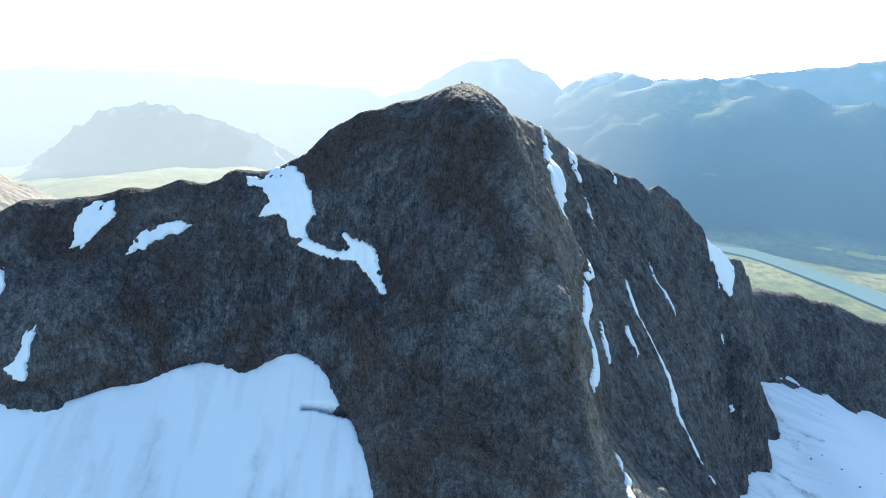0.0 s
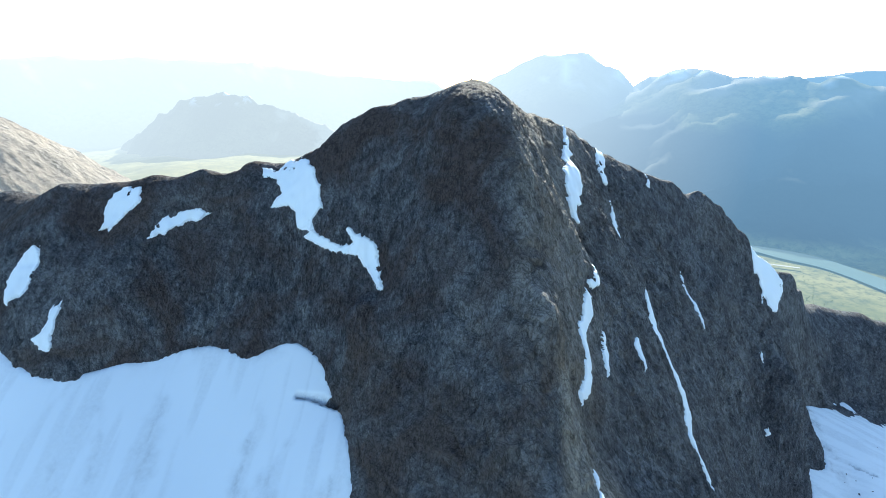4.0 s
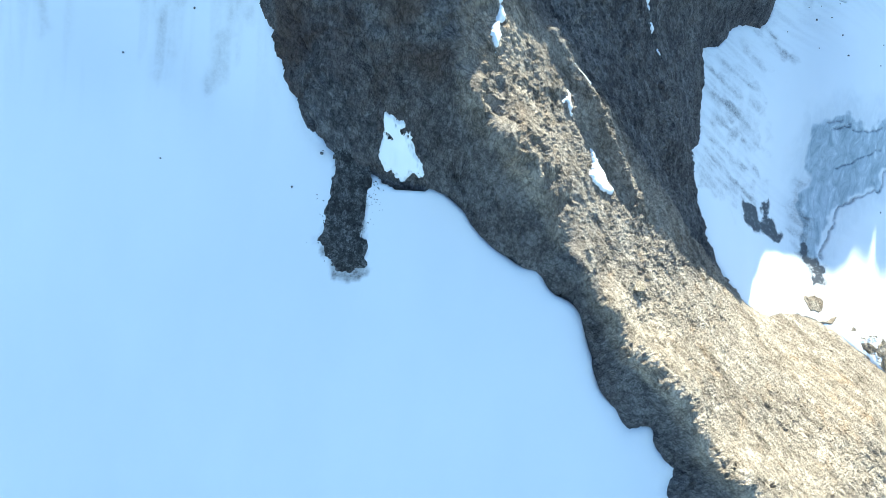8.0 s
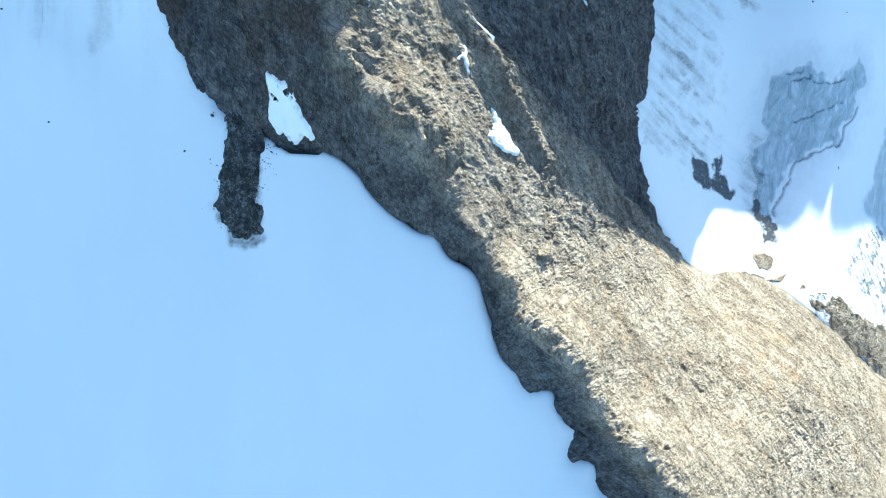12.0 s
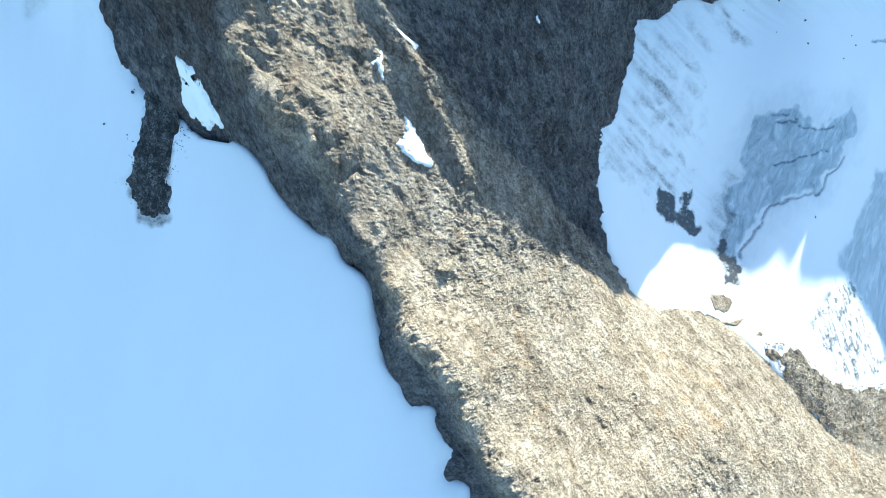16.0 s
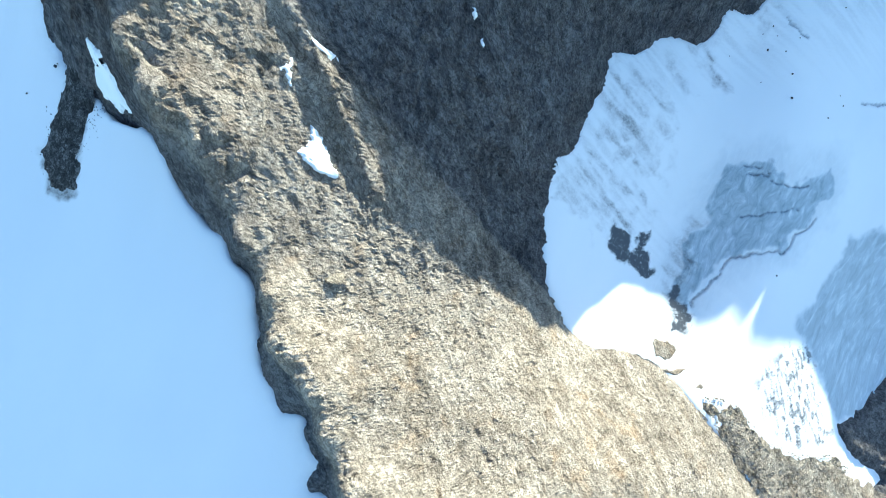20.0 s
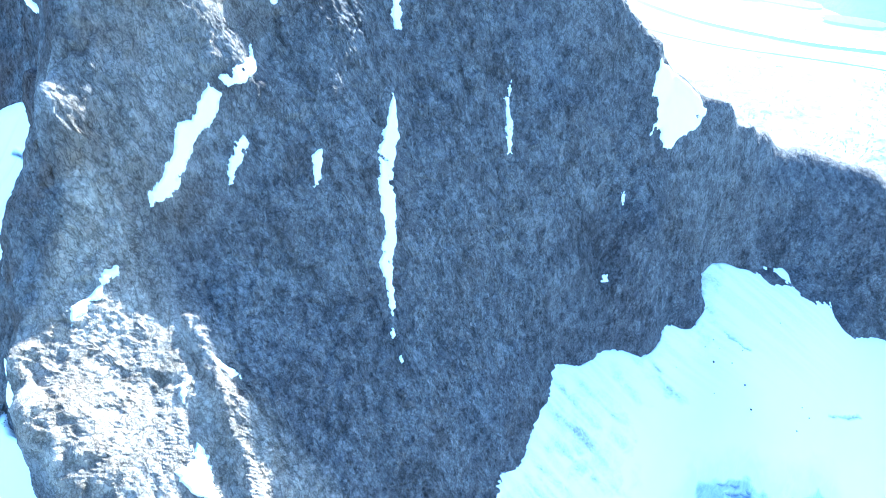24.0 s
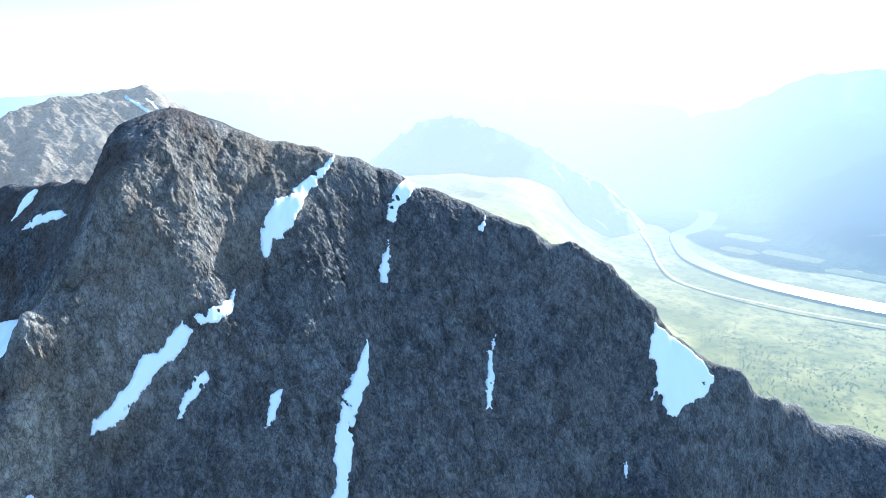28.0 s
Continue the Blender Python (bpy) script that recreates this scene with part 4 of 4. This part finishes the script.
snow_patch("broad white snow patch under the western col", 0, (-97, -52, 248, 286),
           [(-94.8, 252.9), (-84.6, 251.4), (-82.8, 254.8), (-71.0, 258.2), (-64.2, 254.7), (-58.4, 246.1), (-56.5, 237.8), (-61.5, 232.4), (-61.9, 226.6), (-70.9, 227.5), (-70.3, 232.1), (-75.6, 238.3), (-82.9, 234.8), (-85.5, 235.9), (-80.9, 242.4), (-85.4, 248.1), (-93.3, 249.7)])
snow_patch("forked snow ramp below the broad patch", 0, (-67, -17, 224, 256),
           [(-62.0, 227.6), (-54.5, 225.2), (-44.6, 221.9), (-38.5, 223.2), (-43.5, 230.5), (-36.4, 227.9), (-26.9, 224.6), (-26.3, 217.8), (-24.3, 212.8), (-21.8, 208.2), (-24.2, 206.4), (-29.7, 211.3), (-36.3, 218.6), (-47.5, 218.7), (-56.1, 220.6), (-64.7, 224.5)])
snow_patch("tapering snow tongue in a western gully", 0, (-189, -173, 206, 229),
           [(-177.6, 198.9), (-181.8, 195.4), (-181.4, 189.8), (-186.2, 183.9), (-180.5, 179.3), (-178.1, 179.0), (-177.6, 187.6), (-177.3, 195.2)])
snow_patch("steep snow strip on the far western wall", 0, (-216, -195, 225, 249),
           [(-203.9, 219.7), (-208.1, 214.7), (-213.2, 203.6), (-209.9, 194.1), (-201.1, 199.1), (-199.1, 207.7), (-200.4, 213.5)])
snow_patch("long snow couloir falling from the east ridge", 70, (53, 75, 266, 330),
           [(327.2, 269.0), (311.6, 260.4), (296.2, 253.4), (288.9, 252.3), (282.8, 244.4), (278.8, 238.6), (276.5, 227.0), (278.2, 227.5), (282.8, 235.6), (287.1, 234.7), (296.0, 243.3), (303.3, 251.1), (315.7, 258.9), (323.0, 263.5)])
snow_patch("short snow couloir with a narrow foot", 60, (87, 102, 331, 365),
           [(361.5, 249.2), (349.8, 255.6), (342.3, 245.9), (334.6, 235.5), (337.7, 232.9), (343.9, 239.9), (353.1, 246.1)])
snow_patch("thin snow strip below the short couloir", 60, (91, 102, 313, 334),
           [(333.3, 225.1), (327.5, 216.1), (323.5, 205.8), (326.3, 204.7), (331.5, 215.5)])
snow_patch("upper piece of the slanting snow ramp", 78, (64, 78, 227, 255),
           [(260.6, 217.0), (254.6, 215.1), (241.0, 212.5), (240.5, 208.0), (245.9, 207.9), (255.1, 210.7)])
snow_patch("long slanting snow ramp on the east side", 78, (56, 75, 183, 232),
           [(238.7, 206.1), (235.2, 210.7), (230.8, 207.1), (224.5, 200.2), (218.2, 200.0), (212.9, 195.2), (206.1, 189.1), (197.8, 182.6), (194.8, 177.6), (200.6, 179.1), (210.2, 184.6), (219.1, 191.4), (227.0, 196.3), (234.3, 201.4)])
snow_patch("small snow sliver beside the ramp", 70, (70, 81, 208, 232),
           [(240.0, 190.2), (235.6, 189.2), (229.6, 182.4), (225.1, 175.0), (229.3, 178.3), (236.4, 182.9), (240.0, 186.6)])
snow_patch("narrow snow sliver on the east face", 60, (90, 104, 231, 254),
           [(263.5, 176.8), (258.8, 175.4), (252.4, 162.9), (254.6, 163.7), (260.8, 172.0)])
snow_patch("long narrow snow gully down the east face", 60, (104, 139, 225, 298),
           [(308.6, 188.9), (302.9, 181.2), (297.6, 174.1), (289.5, 167.0), (285.1, 161.8), (279.1, 147.8), (278.9, 139.3), (270.7, 127.7), (267.4, 110.7), (264.9, 105.6), (267.5, 105.3), (276.2, 123.2), (285.0, 140.4), (292.8, 158.7), (302.7, 168.0), (307.7, 184.6)])
snow_patch("thin snow thread in a crack of the face", 60, (144, 162, 320, 355),
           [(378.4, 173.6), (371.2, 166.5), (360.7, 151.1), (358.5, 145.2), (361.6, 145.7), (370.3, 159.6)])
snow_patch("triangular snow patch below the ridge shoulder", 60, (212, 252, 389, 427),
           [(466.9, 171.1), (461.9, 166.6), (457.5, 155.4), (460.2, 153.1), (457.4, 142.3), (450.8, 135.0), (458.5, 137.9), (455.1, 128.1), (458.5, 127.2), (466.0, 131.6), (481.5, 133.3), (491.6, 142.2), (486.9, 151.9), (476.5, 161.7)])
snow_patch("small snow strip just under the ridge", 60, (124, 134, 366, 383),
           [(392.2, 232.7), (384.8, 225.7), (387.4, 224.4), (392.2, 231.5)])
snow_patch("sunlit snow patch on top of the rib", None, (58, 68, 138, 168),
           [(63.1, 164.9), (63.8, 156.4), (61.7, 145.9), (64.5, 141.9), (64.6, 147.4), (64.9, 156.6), (64.1, 162.7)])
snow_patch("tiny snow patch in a notch of the rib", None, (88, 99, 142, 157),
           [(91.4, 149.1), (95.6, 146.0), (93.5, 153.0)])
snow_patch("wedge of snow in a gully of the rib", None, (101, 121, 122, 142),
           [(104.9, 138.5), (106.6, 131.3), (104.7, 126.8), (113.2, 125.5), (117.6, 128.9), (112.3, 133.8), (108.0, 137.1)])
snow_patch("teardrop of old snow behind the rock bridge", None, (21, 47, 114, 135),
           [(28.4, 131.0), (24.9, 123.4), (28.0, 120.4), (33.3, 118.9), (43.0, 118.0), (41.2, 120.6), (39.4, 123.0), (34.4, 127.7)])
snow_patch("scrap of snow below the long gully", 60, (131, 143, 217, 230),
           [(261.0, 102.1), (261.1, 98.6), (263.7, 102.2)])
snow_patch("last scrap of snow under the gully", 60, (139, 149, 215, 227),
           [(260.3, 91.4), (261.7, 89.6), (266.4, 91.4), (264.7, 92.5)])
snow_patch("thin pale sliver of snow in a diagonal crack", None, (92, 107, 158, 168),
           [(94.5, 164.2), (99.3, 163.6), (103, 166), (104.2, 165), (103, 162), (98, 161.8)], 0.6, 0.5)
snow_patch("small dash of snow on the lower face", 60, (213, 221, 364, 374),
           [(426.9, 100.9), (429.4, 109.4), (427.9, 106.0)])
snow_patch("small snow spot low on the face", 60, (216, 225, 340, 352),
           [(407.3, 55.5), (411.7, 61.9), (410.1, 55.5)])
# ---- rubble, boulders, cairn ----
def stone_mesh(name, seed, flat=0.7, cuts=2):
    bm = bmesh.new()
    bmesh.ops.create_icosphere(bm, subdivisions=cuts, radius=1.0)
    for v in bm.verts:
        c = v.co
        k = 1 + 0.28 * noise.noise(c * 1.3 + Vector((seed * 7.1, 0, 0))) + 0.12 * noise.noise(c * 3.1 + Vector((0, seed * 3.3, 0)))
        v.co = Vector((c.x * k, c.y * k * 0.8, c.z * k * flat))
    me = bpy.data.meshes.new(name)
    bm.to_mesh(me)
    bm.free()
    return me


rng = random.Random(4)
stone_kinds = [stone_mesh("boulder", k, 0.55 + 0.06 * k) for k in range(6)]
for me in stone_kinds:
    me.materials.append(rock)
pale_stone = stone_mesh("boulder", 9, 0.8, 3)
pale_stone.materials.append(pale_rock)


def boulder(me, x, y, z, size, label):
    ob = tagged(new("boulder", me), label, "boulder", "boulders on the ice")
    ob.matrix_world = Matrix.LocRotScale((x, y, z + 0.2 * size), Euler((rng.uniform(-0.3, 0.3), rng.uniform(-0.3, 0.3), rng.uniform(0, 6.3))), (size,) * 3)
    return ob


for x, y, s in ((-84, 156, 0.5), (-64, 119, 0.45), (-9, 113, 0.45), (2, 125, 0.8), (-54, 171, 0.5)):
    boulder(rng.choice(stone_kinds), x, y, float(upper_snow(x, y)), s, "dark boulder fallen on the snowfield")
for x, y, s in ((326, 339, 0.8), (337, 404, 0.6), (366, 239, 0.6), (299, 359, 0.8), (320, 352, 0.7), (277, 346, 0.5), (355, 340, 0.6), (310, 362, 0.5), (303, 340, 0.4), (292, 366, 0.5), (296, 372, 0.6), (301, 368, 0.4), (315, 372, 0.45), (362, 352, 0.6), (357, 356, 0.5)):
    boulder(rng.choice(stone_kinds), x, y, float(lower_ice(x, y)), s, "dark boulder lying on the cirque glacier")

# tongue of rubble that slid from the rock on to the snowfield
TONGUE = [(12, 131, 7.0), (15, 119, 8.2), (14, 106, 9.8), (14, 97, 11.2), (17, 91, 10.0)]
tx, ty = grid_of(-8, 40, 70, 140, 0.5)
near = np.full_like(tx, -3.0)
for (ax, ay, aw), (bx, by, bw) in zip(TONGUE, TONGUE[1:]):
    t = np.clip(((tx - ax) * (bx - ax) + (ty - ay) * (by - ay)) / ((bx - ax) ** 2 + (by - ay) ** 2), 0, 1)
    near = np.maximum(near, 1 - np.hypot(tx - ax - t * (bx - ax), ty - ay - t * (by - ay)) / (aw + t * (bw - aw)))
lumps = crags(tx / 2.2, ty / 2.2, 0 * tx, 3, 230)
heap = near - 0.02 + 0.12 * fbm(tx / 2.5, ty / 2.5, 0 * tx, 4, 231)
tz = upper_snow(tx, ty) - 0.7 + 1.2 * step(-0.1, 0.6, heap) + 0.22 * lumps * step(0.0, 0.3, heap)
ok = heap > 0.02
tongue = put("rubble_tongue", sheet_mesh("rubble_tongue", tx, ty, tz, ok[:-1, :-1] & ok[1:, :-1] & ok[:-1, 1:] & ok[1:, 1:], {"tone": 0 * tx}), rubble,
             "tongue of dark rubble spilled over the snowfield", "rubble", "stuff")
co, fc = [], []
low = stone_mesh("pebble", 3, 0.7, 1)
lv, lf = [tuple(v.co) for v in low.vertices], [tuple(p.vertices) for p in low.polygons]
for _ in range(900):
    k = rng.random() * (len(TONGUE) - 1)
    a, b, u = TONGUE[int(k)], TONGUE[int(k) + 1], k - int(k)
    w = a[2] + u * (b[2] - a[2])
    x, y = a[0] + u * (b[0] - a[0]) + rng.gauss(0.35, 0.62) * w, a[1] + u * (b[1] - a[1]) + rng.gauss(0, 2.5)
    s, z, n0 = rng.uniform(0.12, 0.34), float(upper_snow(x, y)), len(co)
    co += [(x + s * p, y + s * q, z + s * (r + 0.4) + (0.4 if abs(x - 14) < 5 else -0.4)) for p, q, r in lv]
    fc += [tuple(n0 + i for i in f) for f in lf]
me = bpy.data.meshes.new("stones")
me.from_pydata(co, [], fc)
put("loose_stones", me, rubble, "loose dark stones scattered beside the rubble tongue", "stones", "stuff")

# pale block on the sunlit slab
bx, by = 131.0, 94.0
block = tagged(new("boulder", pale_stone), "large pale block resting on the sunlit slab", "boulder", "boulders on the rock")
block.matrix_world = Matrix.LocRotScale((bx, by, float(rock_at(bx, by)) + 0.5), Euler((-0.25, 0.45, 0.5)), (4.2, 3.6, 1.3))

# the cairn on the summit
top = np.argmax(np.where((GX > 0) & (GX < 40) & (GY > 250) & (GY < 285), RZ, -999))
cx, cy, cz = float(RX.flat[top]), float(RY.flat[top]), float(RZ.flat[top])
cairn = tagged(new("cairn"), "small cairn of stacked grey stones on the summit", "cairn")
cairn.location = (cx, cy, cz)
for k in range(14):
    lay, a = k // 5, k * 2.4
    st = new("stone", stone_kinds[k % 6])
    st.parent = cairn
    r = 0.42 * (1 - lay / 4)
    st.location = (0.7 * r * math.cos(a), 0.7 * r * math.sin(a), 0.08 + 0.24 * lay)
    st.scale = (0.26 - 0.04 * lay,) * 3
    st.rotation_euler = (0.2 * k, 0.1 * k, a)

# ---- the valley: river, fields, road ----
def ribbon(name, line, widths, z, mat, label, category, kind="structure", bend=0.0, seed=0):
    p = np.array(line, float)
    u = np.linspace(0, len(p) - 1, (len(p) - 1) * 14 + 1)
    base = np.arange(len(p))
    # Catmull-Rom through the plan points
    i = np.minimum(u.astype(int), len(p) - 2)
    f = (u - i)[:, None]
    g = lambda k: p[np.clip(k, 0, len(p) - 1)]
    a, b, c, d = g(i - 1), g(i), g(i + 1), g(i + 2)
    q = 0.5 * (2 * b + (c - a) * f + (2 * a - 5 * b + 4 * c - d) * f ** 2 + (3 * b - a - 3 * c + d) * f ** 3)
    n = np.gradient(q, axis=0)
    n = np.stack([-n[:, 1], n[:, 0]], -1) / np.hypot(n[:, 0], n[:, 1])[:, None]
    w = np.interp(u, base, widths) * (1 + bend * grain(u * 0.9, 0 * u, 0 * u, seed))
    x = np.stack([q[:, 0] + s * w * n[:, 0] for s in (-0.5, 0, 0.5)])
    y = np.stack([q[:, 1] + s * w * n[:, 1] for s in (-0.5, 0, 0.5)])
    return put(name, sheet_mesh(name, x, y, z + 0 * x), mat, label, category, kind)


w = Wood("river_water")
w.bump(w.noise(w.place(), 0.08, 5), 0.25, 1.0)
w.base((0.10, 0.16, 0.16), 0.25, 0.5)
# painted haze glow lifts the dark water
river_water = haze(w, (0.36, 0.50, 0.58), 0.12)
RIVER = [(-760, 5000), (-440, 4560), (-290, 4110), (-120, 3740), (-110, 3330), (-176, 3069), (-85, 2749), (44, 2566), (157, 2471), (330, 2397), (600, 2330), (1000, 2290), (1180, 2170), (1293, 2018), (1390, 1700), (1440, 1450), (1600, 1000), (1900, 300)]
RIVER = [(x, min(y, 4500)) for x, y in RIVER[1:]]
river = ribbon("river", RIVER, [60, 66, 74, 76, 70, 64, 66, 70, 76, 84, 90, 90, 90, 90, 90, 90, 90], VALLEY + 7.5, river_water, "wide pale river winding through the valley", "river", "structure", 0.5, 3)

road_grit = Wood("road_grit")
road_grit.base(road_grit.ramp(road_grit.noise(road_grit.place(), 0.2), [(0.3, (0.30, 0.29, 0.27)), (0.7, (0.42, 0.41, 0.38))]), 0.9)
# the road's haze is painted in as emission
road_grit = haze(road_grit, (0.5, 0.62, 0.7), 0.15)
road = ribbon("road", [(-900, 4450), (-576, 3626), (-400, 3160), (-265, 2829), (-60, 2330), (300, 2180), (800, 2140), (1150, 2020)], [12] * 8, VALLEY + 8.2, road_grit, "pale straight road along the valley floor", "road")


def field_material(name, a, b):
    w = Wood(name)
    w.base(w.ramp(w.noise(w.place(1, 0.2, 1, (0, 0, 30)), 0.05, 6, 0.6), [(0.35, a), (0.65, b)]), 0.95, 0.1)
    # each crop colour carries a painted haze glow
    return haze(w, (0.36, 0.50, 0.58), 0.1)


CROPS = [field_material("hay_field", (0.30, 0.28, 0.10), (0.42, 0.38, 0.16)), field_material("green_field", (0.13, 0.22, 0.06), (0.22, 0.30, 0.10)), field_material("pale_field", (0.34, 0.33, 0.20), (0.46, 0.44, 0.30))]
frng = random.Random(11)


def field(x, y, w, d, turn, k):
    """One field of the valley floor: a low sheet with uneven, rounded edges."""
    bm = bmesh.new()
    ring = []
    for i in range(20):
        a = i / 20 * 2 * math.pi
        c, s = math.cos(a), math.sin(a)
        r = 1 / max(abs(c), abs(s)) ** 0.8 * (1 + 0.08 * frng.uniform(-1, 1))
        px, py = c * r * w / 2, s * r * d / 2
        t = radians(turn)
        ring.append(bm.verts.new((x + px * math.cos(t) - py * math.sin(t), y + px * math.sin(t) + py * math.cos(t), VALLEY + 7)))
    f = bm.faces.new(ring)
    bmesh.ops.solidify(bm, geom=[f], thickness=1.5)
    me = bpy.data.meshes.new("field")
    bm.to_mesh(me)
    bm.free()
    put("field", me, CROPS[k], ("yellow hay field on the valley floor", "green field on the valley floor", "pale cut field on the valley floor")[k], "field", "", "fields in the valley")


for row in range(3):
    for col in range(7):
        u = col + frng.uniform(-0.2, 0.2)
        field(1420 + 62 * u - 20 * row, 2300 - 74 * u + 85 * row + frng.uniform(-15, 15), frng.uniform(70, 130), frng.uniform(40, 75), -52 + frng.uniform(-8, 8), frng.randrange(3))
for x, y, w, d, turn in ((-60, 3350, 170, 120, -15), (130, 3180, 200, 110, -20), (330, 2900, 240, 100, -20), (560, 2720, 220, 90, -12), (120, 2900, 160, 90, -20), (760, 2560, 200, 90, -8), (420, 3250, 220, 120, -15)):
    field(x, y, w, d, turn, frng.randrange(3))

# ---- moraine at the foot of the glacier ----
MORAINE = [(340, 148), (351, 150), (374, 152), (401, 139), (434, 142), (461, 153), (503, 144), (542, 141), (570, 95), (500, 60), (428, 61), (410, 103), (378, 116), (360, 128), (349, 136)]
ox, oy = grid_of(335, 600, 50, 215, 1.0)
shore = within(ox + 4 * fbm(ox / 12, oy / 12, 0 * ox, 3, 240), oy + 4 * fbm(ox / 12, oy / 12, 0 * ox, 3, 241), MORAINE)
oz = lower_ice(ox, oy) - 0.6 + 1.6 * step(0, 10, shore) + 0.7 * crags(ox / 9, oy / 9, 0 * ox, 5, 242) * step(0, 6, shore)
ok = shore > -0.5
moraine = put("moraine", sheet_mesh("moraine", ox, oy, oz, ok[:-1, :-1] & ok[1:, :-1] & ok[:-1, 1:] & ok[1:, 1:], {"tone": 1.0 + 0 * ox}), rock,
              "pale stony moraine below the glacier snout", "moraine", "stuff")

# stones strewn over the moraine
mrng = np.random.RandomState(21)
mx, my = mrng.uniform(340, 480, 4000), mrng.uniform(95, 155, 4000)
inside = within(mx, my, MORAINE)
co, fc = [], []
for x, y, z in zip(mx[inside > 2], my[inside > 2], lower_ice(mx[inside > 2], my[inside > 2])):
    s, n0 = 0.25 + 0.75 * mrng.rand() ** 3, len(co)
    co += [(x + s * p, y + s * q, z + 1.0 + s * (r + 0.3)) for p, q, r in lv]
    fc += [tuple(n0 + i for i in f) for f in lf]
me = bpy.data.meshes.new("moraine_stones")
me.from_pydata(co, [], fc)
put("moraine_stones", me, pale_rock, "loose pale stones strewn over the moraine", "stones", "stuff")

# dark bedrock past the ice tongue, and stony islands in the lit snow
def outcrop(name, outline, high, tone, mat, label, category, kind=""):
    lo, hi = np.min(outline, 0) - 6, np.max(outline, 0) + 6
    cell = 1.0 if hi[0] - lo[0] > 40 else 0.35
    x, y = grid_of(lo[0], hi[0], lo[1], hi[1], cell)
    inside = within(x + 2 * fbm(x / 7, y / 7, 0 * x, 3, 260), y + 2 * fbm(x / 7, y / 7, 0 * x, 3, 261), outline)
    z = lower_ice(x, y) - 0.8 + (1.2 + high) * step(-1, 2 + 2 * high, inside) + 0.5 * high * crags(x / 8, y / 8, 0 * x, 5, 262) * step(0, 3, inside)
    ok = inside > -1
    face = ok[:-1, :-1] & ok[1:, :-1] & ok[:-1, 1:] & ok[1:, 1:]
    return put(name, sheet_mesh(name, x, y, z, islands(face)[0], {"tone": tone + 0 * x}), mat, label, category, kind)


outcrop("bedrock", [(493, 228), (480, 195), (457, 171), (474, 158), (513, 152), (565, 149), (590, 200), (568, 242)], 3.0, 0.1, rock, "dark shaded bedrock beside the ice tongue", "rock")
for shape in ([(298, 165), (309, 167), (320, 167), (313, 155), (302, 152)], [(307, 146), (321, 156), (334, 159), (322, 148)], [(339, 153), (346, 150), (344, 145), (336, 146)]):
    outcrop("gravel_island", shape, 0.08, 0.9, rock, "patch of grey gravel melted out of the snow", "gravel", "")

# ---- birch scrub on the slope above the valley ----
clumps = []
for k in range(5):
    m = stone_mesh("clump", 20 + k, 0.8, 1)
    clumps.append(([tuple(v.co) for v in m.vertices], [tuple(p.vertices) for p in m.polygons]))
N = 9000
prng = np.random.RandomState(8)
sx, sy = prng.uniform(100, 1250, N), prng.uniform(880, 2150, N)
thick = fbm(sx / 130, sy / 130, 0 * sx, 4, 250)
sz = land(sx, sy)
co, fc = [], []
for x, y, z, t in zip(sx, sy, sz, thick):
    if t < prng.uniform(-0.2, 0.6):
        continue
    lv2, lf2 = clumps[prng.randint(5)]
    s, n0 = prng.uniform(0.8, 1.9), len(co)
    co += [(x + s * p, y + s * q, z + 0.7 * s + s * 1.2 * r) for p, q, r in lv2]
    fc += [tuple(n0 + i for i in f) for f in lf2]
me = bpy.data.meshes.new("scrub")
me.from_pydata(co, [], fc)
w = Wood("birch_leaves")
leaf = w.node("ShaderNodeNewGeometry").outputs["Random Per Island"]
w.base(w.ramp(leaf, [(0.0, (0.15, 0.17, 0.055)), (1.0, (0.27, 0.26, 0.10))]), 0.9, 0.1)
# leaves paled by haze put into the material
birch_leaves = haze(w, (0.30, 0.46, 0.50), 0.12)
put("birch_scrub", me, birch_leaves, "scattered green birch scrub on the lower slope", "scrub", "stuff")
